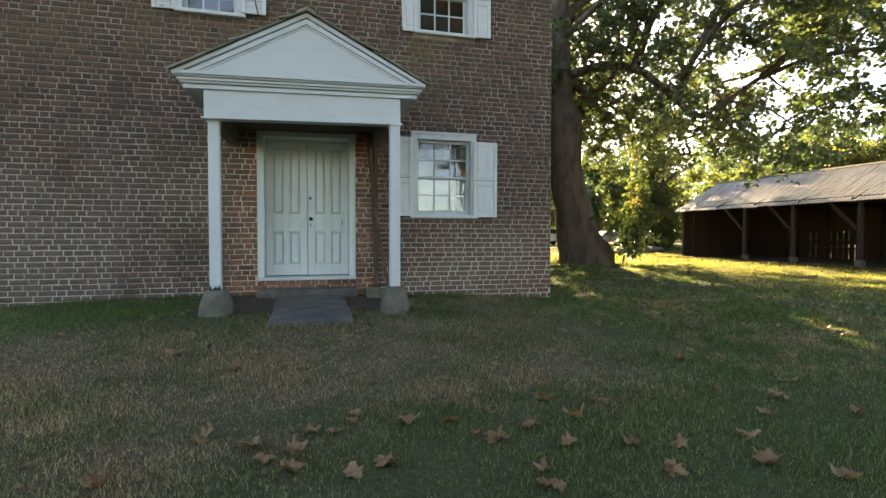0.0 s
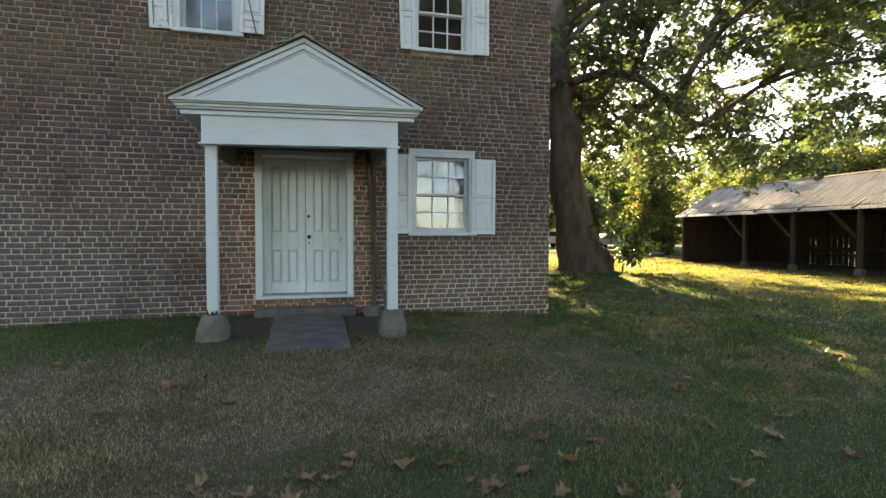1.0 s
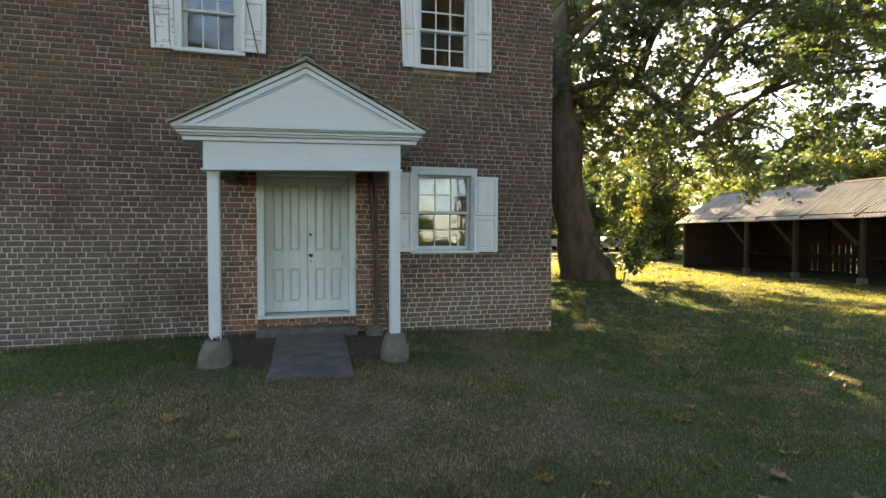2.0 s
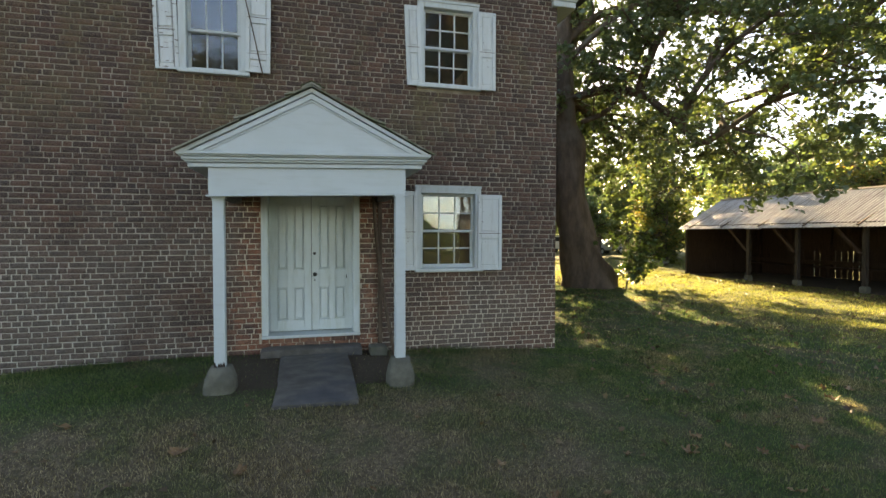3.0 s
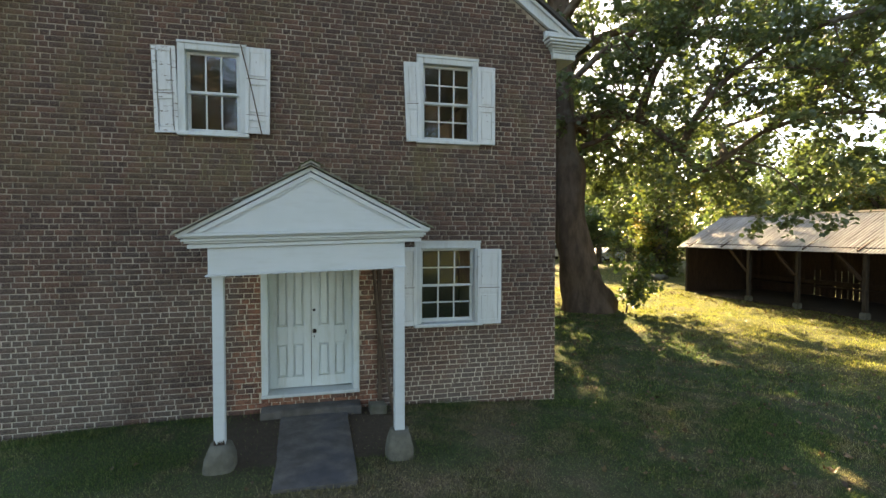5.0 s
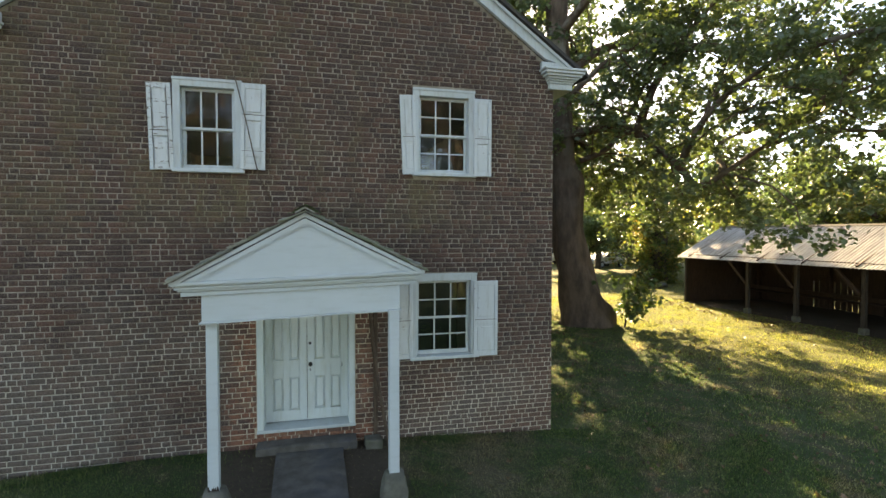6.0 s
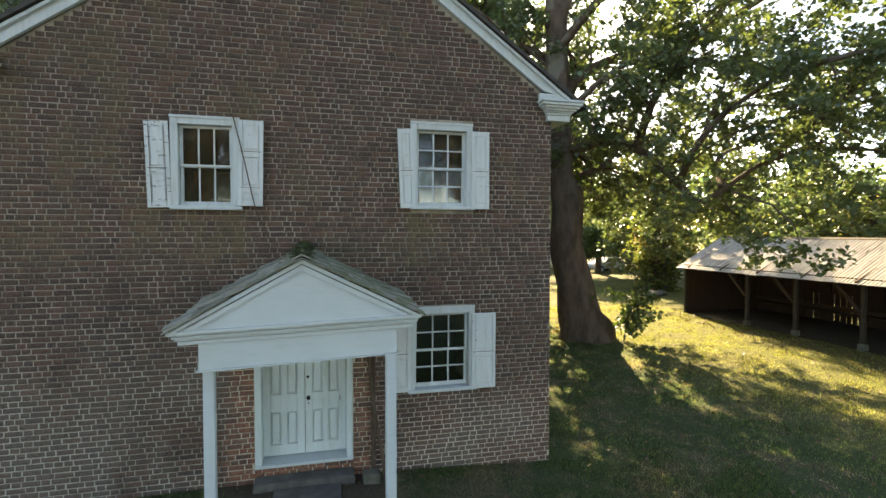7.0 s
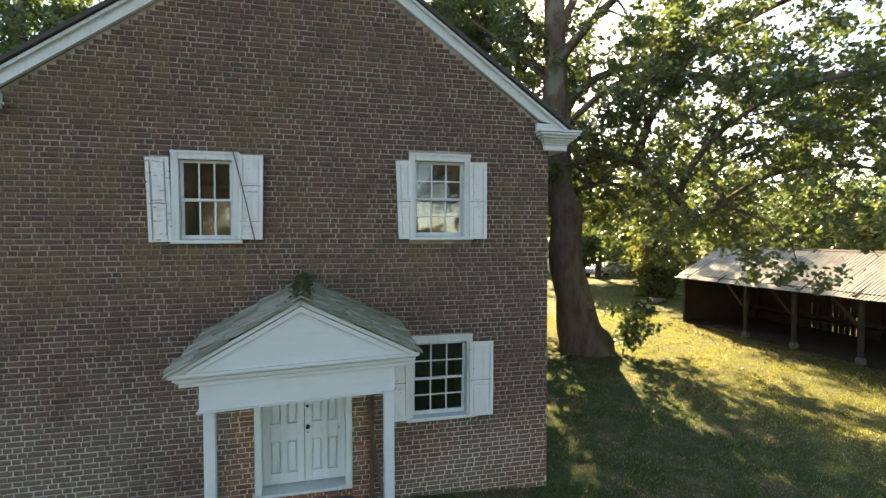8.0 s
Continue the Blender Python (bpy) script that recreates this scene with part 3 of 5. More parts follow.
def build_window(hole, rows_up, rows_low):
    x0, x1, z0, z1 = hole
    w = new("window")
    w.parent = house
    w["label"] = "white double-hung sash window with old glass"
    c = 0.085
    bm = boxes((x0 - 0.01, x0 + c, -0.035, 0.16, z0 + 0.05, z1), (x1 - c, x1 + 0.01, -0.035, 0.16, z0 + 0.05, z1), (x0 + c, x1 - c, -0.035, 0.16, z1 - c - 0.02, z1), bevel=0.006)
    box(bm, x0 - 0.014, x1 + 0.014, -0.05, -0.036, z1 - 0.022, z1 + 0.012)
    part("window_frame", bm, M_WHITE, w)
    part("window_sill", boxes((x0 - 0.02, x1 + 0.04, -0.07, 0.17, z0 - 0.005, z0 + 0.048), bevel=0.008), M_WHITE, w)
    gx0, gx1, gz0, gz1 = x0 + c + 0.004, x1 - c - 0.004, z0 + 0.052, z1 - c - 0.024
    mid = (gz0 + gz1) / 2
    for lo, hi, y, nrow in ((mid - 0.015, gz1, 0.055, rows_up), (gz0, mid + 0.015, 0.095, rows_low)):
        st = 0.042
        bm = boxes((gx0, gx0 + st, y, y + 0.035, lo, hi), (gx1 - st, gx1, y, y + 0.035, lo, hi),
                   (gx0 + st, gx1 - st, y, y + 0.035, hi - 0.036, hi), (gx0 + st, gx1 - st, y, y + 0.035, lo, lo + (0.036 if y < 0.09 else 0.06)), bevel=0.004)
        part("sash", bm, M_WHITE, w)
        ix0, ix1, iz0, iz1 = gx0 + st, gx1 - st, lo + (0.036 if y < 0.09 else 0.06), hi - 0.036
        pw, ph = (ix1 - ix0) / 3, (iz1 - iz0) / nrow
        for k in (1, 2):
            part("muntin", boxes((ix0 + k * pw - 0.010, ix0 + k * pw + 0.010, y + 0.004, y + 0.03, iz0, iz1)), M_WHITE, w)
        for k in range(1, nrow):
            part("muntin", boxes((ix0, ix1, y + 0.0055, y + 0.0285, iz0 + k * ph - 0.010, iz0 + k * ph + 0.010)), M_WHITE, w)
        for i in range(3):
            for j in range(nrow):
                bm = boxes((-pw / 2 + 0.006, pw / 2 - 0.006, -0.0015, 0.0015, -ph / 2 + 0.006, ph / 2 - 0.006))
                g = part("pane", bm, M_GLASS, w)
                g.location = (ix0 + (i + 0.5) * pw, y + 0.017, iz0 + (j + 0.5) * ph)
                g.rotation_euler = (radians(random.uniform(-0.7, 0.7)), 0, radians(random.uniform(-0.7, 0.7)))
                g.visible_shadow = False


build_window(HOLES["upper_a"], 1, 1)
build_window(HOLES["upper_b"], 2, 2)
build_window(HOLES["lower"], 2, 2)


def build_shutter(corner, width, height, lean=0.0, cuts=(0.0, 0.30, 0.62, 1.0), swing=0.0, label="", paint=None):
    """A framed shutter with sunk panels, hung against the wall. corner: its lower left."""
    s = new("shutter")
    s.parent = house
    s["label"] = label or "white panelled wooden shutter with flaking paint"
    s.matrix_basis = pose(*corner, 0, lean, swing)
    st = 0.052
    paint = paint or M_SHUT
    part("stile", boxes((0, st, -0.036, 0, 0, height), bevel=0.004), paint, s)
    part("stile", boxes((width - st, width, -0.036, 0, 0, height), bevel=0.004), paint, s)
    for c in cuts:
        z = min(max(c * height - 0.035, 0), height - 0.075)
        part("rail", boxes((st + 0.001, width - st - 0.001, -0.034, -0.002, z, z + 0.075), bevel=0.004), paint, s)
        if 0.05 < c < 0.95:
            part("open_joint", boxes((st * 0.4, width - st * 0.5, -0.0372, -0.036, z + 0.074, z + 0.079 + 0.003 * (c > 0.4))), M_OLDWOOD, s)
    if paint is M_PEEL:
        for x in (st, width - st):
            part("open_joint", boxes((x - 0.003, x + 0.003, -0.0374, -0.0362, 0.03, height - 0.03)), M_OLDWOOD, s)
    for a, b in zip(cuts, cuts[1:]):
        z0, z1 = a * height + 0.02, b * height - 0.02
        bm = bmesh.new()
        box(bm, st - 0.005, width - st + 0.005, -0.016, -0.006, z0, z1)
        box(bm, st + 0.012, width - st - 0.012, -0.028, -0.017, z0 + 0.062, z1 - 0.05, bevel=0.006)
        part("panel", bm, paint, s)
    return s


build_shutter((-2.00, -0.012, 4.15), 0.29, 1.15, -1.8, (0.0, 0.42, 1.0), label="white shutter with badly flaked paint, hanging askew", paint=M_PEEL)
build_shutter((-0.875, -0.04, 4.19), 0.325, 1.18, 1.0, (0.0, 0.18, 0.6, 1.0), label="white shutter with cracked joints crossed by a thin rod")
build_shutter((1.40, -0.012, 4.185), 0.23, 1.18, -2.2, (0.0, 0.44, 1.0))
build_shutter((2.505, -0.04, 4.185), 0.285, 1.19, 0.0, (0.0, 0.45, 1.0))
build_shutter((1.215, -0.012, 1.40), 0.33, 1.20, 0.0, (0.0, 0.45, 1.0))
build_shutter((2.505, -0.04, 1.39), 0.395, 1.175, 0.2, (0.0, 0.45, 1.0))


def build_door():
    x0, x1, z0, z1 = HOLES["door"]
    d = new("door_frame")
    d.parent = house
    d["label"] = "white painted door frame round a double door"
    bm = boxes((x0, x0 + 0.085, -0.03, 0.31, z0 + 0.04, z1), (x1 - 0.085, x1, -0.03, 0.31, z0 + 0.04, z1), (x0 + 0.085, x1 - 0.085, -0.03, 0.31, z1 - 0.075, z1), bevel=0.006)
    box(bm, x0 + 0.02, x0 + 0.03, -0.04, -0.031, z0 + 0.05, z1 - 0.02)
    box(bm, x1 - 0.03, x1 - 0.02, -0.04, -0.031, z0 + 0.05, z1 - 0.02)
    part("casing", bm, M_DOOR, d)
    part("threshold", boxes((x0 - 0.005, x1 + 0.005, -0.045, 0.33, z0 - 0.005, z0 + 0.038), bevel=0.006), M_WHITE, d, "worn white threshold board")
    lx0, lx1, lz0, lz1 = x0 + 0.088, x1 - 0.088, z0 + 0.05, z1 - 0.08
    mid = (lx0 + lx1) / 2
    for k, (a, b) in enumerate(((lx0, mid - 0.003), (mid + 0.003, lx1))):
        leaf = new("door_leaf")
        leaf.parent = house
        leaf["label"] = "closed cream-painted panelled door leaf"
        w = b - a
        st, mu = 0.105, 0.085
        rows = ((lz0, lz0 + 0.16), (1.16, 1.42), (lz1 - 0.12, lz1))
        for s0, s1, q0, q1 in ((a, a + st, lz0, lz1), (b - st, b, lz0, lz1), ((a + b - mu) / 2, (a + b + mu) / 2, rows[0][1], rows[2][0])):
            part("stile", boxes((s0, s1, 0.25, 0.295, q0, q1), bevel=0.003), M_DOOR, leaf)
        for z in rows:
            part("rail", boxes((a + st, b - st, 0.2515, 0.294, *z), bevel=0.003), M_DOOR, leaf)
        for p0, p1 in ((a + st, (a + b - mu) / 2), ((a + b + mu) / 2, b - st)):
            for q0, q1 in ((rows[0][1], rows[1][0]), (rows[1][1], rows[2][0])):
                bm = bmesh.new()
                box(bm, p0 - 0.01, p1 + 0.01, 0.283, 0.291, q0 - 0.01, q1 + 0.01)
                box(bm, p0 + 0.014, p1 - 0.014, 0.258, 0.284, q0 + 0.014, q1 - 0.014, bevel=0.018)
                part("panel", bm, M_DOOR, leaf)
        if k == 1:
            bm = bmesh.new()
            tube(bm, [(a + 0.045, 0.248, 1.35), (a + 0.045, 0.225, 1.35), (a + 0.045, 0.215, 1.35), (a + 0.045, 0.195, 1.35), (a + 0.045, 0.185, 1.35)], [0.028, 0.012, 0.026, 0.03, 0.014], 12)
            part("knob", bm, M_IRON, leaf, "black door knob")
            bm = bmesh.new()
            tube(bm, [(a + 0.04, 0.249, 1.66), (a + 0.04, 0.238, 1.66)], [0.022, 0.02], 12)
            part("lock", bm, M_IRON, leaf)
            part("latch", boxes((b - 0.09, b - 0.08, 0.238, 0.249, 1.28, 1.34)), M_IRON, leaf)
            part("keyhole_plate", boxes((a + 0.036, a + 0.05, 0.244, 0.249, 1.245, 1.275)), M_IRON, leaf)


build_door()

# ---- porch ----
porch = empty("porch", "white wooden pedimented porch roof on two slim posts", "porch")


def skew(bm):
    """The old porch has settled: higher to one side, and a little out of square."""
    for v in bm.verts:
        v.co.z += 0.028 * v.co.x
        v.co.y += 0.032 * v.co.x * (v.co.y / -1.75)
    return bm


def skew_roof(bm):
    """The porch roof also climbs a little towards the wall."""
    for v in bm.verts:
        v.co.z += 0.045 * (v.co.y + 1.88)
    return skew(bm)


FRONT = -1.76
for px, pz in ((-0.98, 0.50), (0.99, 0.50)):
    bm = bmesh.new()
    y = FRONT + 0.075 - 0.032 * px
    box(bm, px - 0.058, px + 0.058, y - 0.058, y + 0.058, pz, 2.39 + 0.028 * px, bevel=0.006)
    box(bm, px - 0.070, px + 0.070, y - 0.07, y + 0.07, 2.355 + 0.028 * px, 2.388 + 0.028 * px)
    post = part("post", bm, M_PORCH, porch)
    if px < 0:
        bm = bmesh.new()
        rot = random.Random(6)
        ragged = [(px - 0.056 + 0.112 * k / 13, pz + 0.012 + 0.075 * rot.random() ** 2) for k in range(14)]
        prism(bm, [(px - 0.056, pz - 0.002)] + ragged + [(px + 0.056, pz - 0.002)], y - 0.0625, y - 0.0585)
        part("rotten_foot", bm, M_POST, post, "dark rotten wood where the paint has gone")
for wx in (-1.0, 1.0):
    part("side_beam", skew(boxes((min(wx - 0.06, wx + 0.06), wx + 0.06, FRONT + 0.14, -0.012, 2.40, 2.66))), M_GREYWOOD, porch, "bare grey wooden side beam")
part("front_beam", skew(boxes((-1.06, 1.06, FRONT, FRONT + 0.135, 2.39, 2.675), bevel=0.004)), M_PORCH, porch)
part("beam_fillet", skew(boxes((-1.085, 1.085, FRONT - 0.018, FRONT + 0.13, 2.372, 2.389))), M_PORCH, porch)
part("ceiling_board", skew(boxes((-0.93, 0.93, FRONT + 0.14, -0.012, 2.60, 2.63))), M_OLDWOOD, porch)


def build_entablature():
    # stepped mouldings round three sides
    steps = ((2.676, 2.719, 0.19, 0.03), (2.7192, 2.7268, 0.175, 0.012), (2.727, 2.750, 0.215, 0.055), (2.7505, 2.776, 0.240, 0.08), (2.7762, 2.7838, 0.222, 0.06), (2.784, 2.80, 0.255, 0.095), (2.8005, 2.835, 0.28, 0.12))
    for z0, z1, side, out in steps:
        part("cornice_moulding", skew(boxes((-1.06 - side, 1.06 + side, FRONT - out, -0.012, z0, z1), bevel=0.004)), M_PORCH, porch)
    bm = bmesh.new()
    prism(bm, [(-1.22, 2.836), (1.22, 2.836), (0, 3.46)], FRONT - 0.085, FRONT + 0.05)
    part("tympanum", skew(bm), M_PORCH, porch, "smooth white pediment board")
    slope = 0.523
    for s in (-1, 1):
        for off, thick, out in ((0.0, 0.014, 0.096), (0.024, 0.05, 0.108), (0.085, 0.042, 0.122)):
            bm = bmesh.new()
            base = 3.385 + off * 1.12
            end = 1.10 + off * 2.6
            prism(bm, [(0, base), (s * end, base - slope * end), (s * end, base - slope * end + thick), (0, base + thick * 1.12)], FRONT - out, FRONT - 0.0015)
            part("raking_moulding", skew(bm), M_PORCH, porch)
        bm = bmesh.new()
        prism(bm, [(0, 3.50), (s * 1.335, 3.50 - slope * 1.335), (s * 1.335, 3.50 - slope * 1.335 + 0.025), (0, 3.527)], FRONT - 0.10, -0.012)
        part("roof_deck", skew_roof(bm), M_POST, porch)
        # long riven shingles, course by course, curled and gapped
        rnd = random.Random(5 + s)
        for r in range(5):
            d0 = 1.385 - r * 0.275
            d1 = max(d0 - 0.38, 0.0)
            y = FRONT - 0.16 + rnd.uniform(-0.025, 0.012)
            while y < -0.05:
                wy = rnd.uniform(0.13, 0.27)
                y1 = min(y + wy, -0.013)
                e = rnd.uniform(-0.05, 0.035)
                lift = 0.016 + 0.034 * rnd.random() ** 2
                gap = rnd.choice((0.005, 0.007, 0.012, 0.017))
                x0, x1 = (d0 + e) * s, d1 * s
                za, zb = 3.532 - slope * abs(x0) + lift, 3.532 - slope * abs(x1) + 0.006
                xm = x0 + (x1 - x0) * 0.35
                zm = za + (zb - za) * 0.35 - 0.3 * lift
                bm = bmesh.new()
                vs = []
                for yy in (y + gap, (y + y1) / 2, y1 - gap):
                    tw = rnd.uniform(-0.011, 0.011)
                    cup = -0.008 if yy != y + gap and yy != y1 - gap else 0.0
                    vs.append([bm.verts.new(p) for p in ((x0 + rnd.uniform(-0.012, 0.012), yy, za + tw + cup), (x0, yy, za + tw + cup + 0.019), (xm, yy, zm + tw * 0.5 + 0.017), (x1, yy, zb + 0.012), (x1, yy, zb), (xm, yy, zm + tw * 0.5))])
                bm.faces.new(vs[0])
                bm.faces.new(vs[-1][::-1])
                for va, vb in zip(vs, vs[1:]):
                    for q in range(6):
                        p = (q + 1) % 6
                        bm.faces.new((va[q], vb[q], vb[p], va[p]))
                part("shingle", skew_roof(bm), M_SHINGLE, porch)
                y = y1
    for k in range(6):
        y0 = FRONT - 0.14 + k * 0.29
        bm = bmesh.new()
        prism(bm, [(0, 3.572), (0.10, 3.52), (0.104, 3.536), (0, 3.592), (-0.104, 3.536), (-0.10, 3.52)], y0, y0 + 0.28)
        part("ridge_cap", skew_roof(bm), M_SHINGLE, porch)


build_entablature()


def build_moss():
    rng = np.random.default_rng(4)
    n = 1500
    y = -np.abs(rng.normal(0, 0.85, n)).clip(0, 1.85) - 0.02
    x = rng.normal(0, 0.06, n)
    z = 3.595 + 0.045 * (y + 1.88) - 0.5 * np.abs(x) + 0.028 * x + rng.uniform(0, 0.035, n) * np.exp(0.7 * y)
    v, f = leaf_arrays(np.stack([x, y, z], 1), rng.uniform(0.02, 0.05, n), rng, 0.0, OVAL, 0.5)
    tagged(array_mesh("ridge_moss", v, f, M_MOSS), "dark green moss along the porch ridge", "moss", kind="stuff")


build_moss()


def build_plinth(x, y, w0, w1, z0, z1, seed):
    """A rough tapering stone with a rounded head."""
    bm = bmesh.new()
    rows, sides = 9, 20
    rings = []
    for i in range(rows):
        t = i / (rows - 1)
        w = w0 + (w1 - w0) * t
        if t > 0.7:
            w *= 1 - (t - 0.7) * 1.1
        ring = []
        for k in range(sides):
            a = 2 * math.pi * k / sides
            c, s = math.cos(a), math.sin(a)
            q = (abs(c) ** 5 + abs(s) ** 5) ** (-1 / 5)
            p = Vector((x + c * q * w / 2, y + s * q * w / 2, z0 + (z1 - z0) * t))
            p += Vector((c, s, 0)) * 0.02 * noise.noise(p * 6 + Vector((seed, 0, 0)))
            ring.append(bm.verts.new(p))
        rings.append(ring)
    for a, b in zip(rings, rings[1:]):
        for k in range(sides):
            j = (k + 1) % sides
            bm.faces.new((a[k], a[j], b[j], b[k]))
    bm.faces.new(rings[-1])
    bm.faces.new(rings[0][::-1])
    ob = part("stone_plinth", bm, M_STONE, smooth=True)
    tagged(ob, "rough grey stone block under a porch post", "stone plinth", "porch plinths")


build_plinth(-0.98, -1.68, 0.345, 0.315, -0.02, 0.505, 1)
build_plinth(0.99, -1.735, 0.315, 0.30, -0.02, 0.505, 7)


def rough_block(name, x0, x1, y0, y1, z0, z1, label, category, mat, seed, slope=0.0, taper=0.0):
    bm = bmesh.new()
    nx, ny = 14, 10
    top = [[None] * (ny + 1) for _ in range(nx + 1)]
    bot = [[None] * (ny + 1) for _ in range(nx + 1)]
    for i in range(nx + 1):
        for j in range(ny + 1):
            u, w = i / nx, j / ny
            x, y = x0 + (x1 - x0) * u, y0 + (y1 - y0) * w
            x += (0.5 - u) * taper * w
            edge = min(i, nx - i, j, ny - j)
            n3 = noise.noise(Vector((x * 3, y * 3, seed)))
            if edge == 0:
                x += 0.018 * noise.noise(Vector((x * 5, y * 5, seed + 3)))
                y += 0.018 * noise.noise(Vector((x * 5, y * 5, seed + 9)))
            zt = z1 + slope * (1 - w) + 0.008 * n3 - (0.016 if edge == 0 else 0)
            top[i][j] = bm.verts.new((x, y, zt))
            bot[i][j] = bm.verts.new((x, y, z0)) if edge == 0 else None
    for i in range(nx):
        for j in range(ny):
            bm.faces.new((top[i][j], top[i + 1][j], top[i + 1][j + 1], top[i][j + 1]))
    loop = [(i, 0) for i in range(nx)] + [(nx, j) for j in range(ny)] + [(i, ny) for i in range(nx, 0, -1)] + [(0, j) for j in range(ny, 0, -1)]
    for (a, b), (c, d) in zip(loop, loop[1:] + loop[:1]):
        bm.faces.new((top[a][b], bot[a][b], bot[c][d], top[c][d]))
    return tagged(part(name, bm, mat), label, category)


rough_block("stone_step", -0.68, 0.69, -0.30, -0.004, 0.05, 0.35, "worn grey stone doorstep below the double door", "doorstep", M_SLAB, 2)
rough_block("paving_slab", -0.40, 0.46, -2.31, -0.31, 0.0, 0.285, "long worn bluestone slab leading to the doorstep", "stone slab", M_SLAB, 5, slope=-0.045, taper=-0.04)
rough_block("loose_stone", 0.80, 1.04, -0.36, -0.12, 0.12, 0.34, "small squared stone block beside the doorstep", "stone", M_STONE, 8)
rough_block("flat_stone", 0.55, 0.86, -1.15, -0.6, 0.05, 0.205, "flat dark stone sunk in the soil beside the slab", "stone", M_SLAB, 12)


def build_poles():
    bm = bmesh.new()
    box(bm, 0.95, 1.01, -0.075, -0.014, 0.19, 2.42, bevel=0.006)
    tagged(part("wall_post", bm, M_OLDWOOD), "dark brown wooden half-post against the brick wall", "post")
    bm = bmesh.new()
    tube(bm, curve_pts([(0.87, -0.15, 2.58), (0.92, -0.2, 1.75), (1.01, -0.32, 1.0), (1.14, -0.46, 0.17)], 14), [0.025] * 14, 8)
    tagged(part("leaning_pole", bm, M_OLDWOOD, smooth=True), "thin dark wooden pole leaning under the porch", "pole")
    bm = bmesh.new()
    tube(bm, curve_pts([(-0.93, -0.10, 5.45), (-0.78, -0.105, 4.80), (-0.645, -0.09, 4.16), (-0.57, -0.03, 3.98), (-0.50, -0.025, 3.80), (-0.47, -0.02, 3.72)], 20), [0.008] * 20, 6)
    tagged(part("thin_rod", bm, M_OLDWOOD, smooth=True), "thin rusty rod hanging across an upper shutter", "rod")


build_poles()

# ---- open wagon shed ----
SX, RIDGE_X, BACK_X = 17.0, 19.15, 21.3
SY0, SY1 = -3.0, 12.6
EAVE_Z, RIDGE_Z = 2.28, 3.50
shed = empty("wagon_shed", "long open-fronted wooden wagon shed with a corrugated iron roof", "shed")
POST_Y = (12.52, 9.07, 6.95, 4.62, 2.2, -0.4, -2.9)


def build_shed():
    rnd = random.Random(11)
    for i, y in enumerate(POST_Y):
        g = float(ground_z(SX, y))
        bm = bmesh.new()
        w = 0.066 if i else 0.06
        box(bm, SX - w, SX + w, y - w, y + w, g + (0.22 if i else -0.05), EAVE_Z, bevel=0.012)
        post = part("post", bm, M_POST, shed, "grey-brown weathered timber post")
        if i:
            bm = bmesh.new()
            box(bm, SX - 0.115, SX + 0.115, y - 0.115, y + 0.115, g - 0.05, g + 0.218, bevel=0.03)
            part("footing_stone", bm, M_STONE, post)
            bm = bmesh.new()
            bar(bm, (SX, y + 0.1, EAVE_Z - 0.95), (SX, y + 1.05, EAVE_Z - 0.03), 0.09, 0.09)
            part("brace", bm, M_BARN, shed)
        bm = bmesh.new()
        bar(bm, (BACK_X - 0.12, y, g - 0.05), (BACK_X - 0.12, y, EAVE_Z), 0.16, 0.16)
        part("back_post", bm, M_BARN, shed)
        bm = bmesh.new()
        bar(bm, (SX, y, EAVE_Z - 0.02), (BACK_X - 0.1, y, EAVE_Z - 0.02), 0.14, 0.16)
        part("tie_beam", bm, M_BARN, shed)
    part("eave_beam", boxes((SX - 0.085, SX + 0.085, SY0, SY1, EAVE_Z - 0.04, EAVE_Z + 0.10)), M_BARN, shed)
    part("back_beam", boxes((BACK_X - 0.2, BACK_X - 0.04, SY0, SY1, EAVE_Z - 0.04, EAVE_Z + 0.08)), M_BARN, shed)
    part("feed_rail", boxes((BACK_X - 0.95, BACK_X - 0.88, SY0 + 0.1, SY1 - 0.1, 0.75, 0.90)), M_BARN, shed)
    part("feed_trough", boxes((BACK_X - 0.66, BACK_X - 0.25, SY0 + 0.1, SY1 - 0.1, 0.55, 0.62)), M_BARN, shed)
    y = SY0
    slope = (RIDGE_Z - EAVE_Z) / (RIDGE_X - SX)
    for k in range(9):
        yy = SY0 + 0.3 + k * 1.85
        for a, b in (((SX - 0.25, EAVE_Z - 0.11), (RIDGE_X, RIDGE_Z - 0.06)), ((BACK_X + 0.2, EAVE_Z - 0.08), (RIDGE_X, RIDGE_Z - 0.06))):
            bm = bmesh.new()
            bar(bm, (a[0], yy, a[1] + 0.08), (b[0], yy, b[1]), 0.07, 0.10)
            part("rafter", bm, M_BARN, shed)
    # boards of the back and the ends, with gaps of light between
    while y < SY1:
        w = rnd.uniform(0.17, 0.26)
        gap = rnd.choice((0.0, 0.004, 0.004, 0.012, 0.02)) if not 7.5 < y < 9.7 else rnd.choice((0.015, 0.03, 0.045, 0.06))
        foot = rnd.uniform(0, 0.1)
        if gap > 0.013:
            # worn away below, so that light shows between the feet of the boards
            waist = rnd.uniform(0.85, 1.3)
            bm = boxes((BACK_X - 0.03, BACK_X, y, min(y + w, SY1), foot, waist), (BACK_X - 0.03, BACK_X, y, min(y + w + gap - 0.003, SY1), waist + 0.0005, EAVE_Z + 0.12))
        else:
            bm = boxes((BACK_X - 0.03, BACK_X, y, min(y + w, SY1), foot, EAVE_Z + 0.12))
        part("board", bm, M_BARN, shed)
        y += w + gap
    for ye in (SY1 + 0.002, SY0 - 0.03):
        x = SX + 0.02
        while x < BACK_X - 0.04:
            w = rnd.uniform(0.16, 0.26)
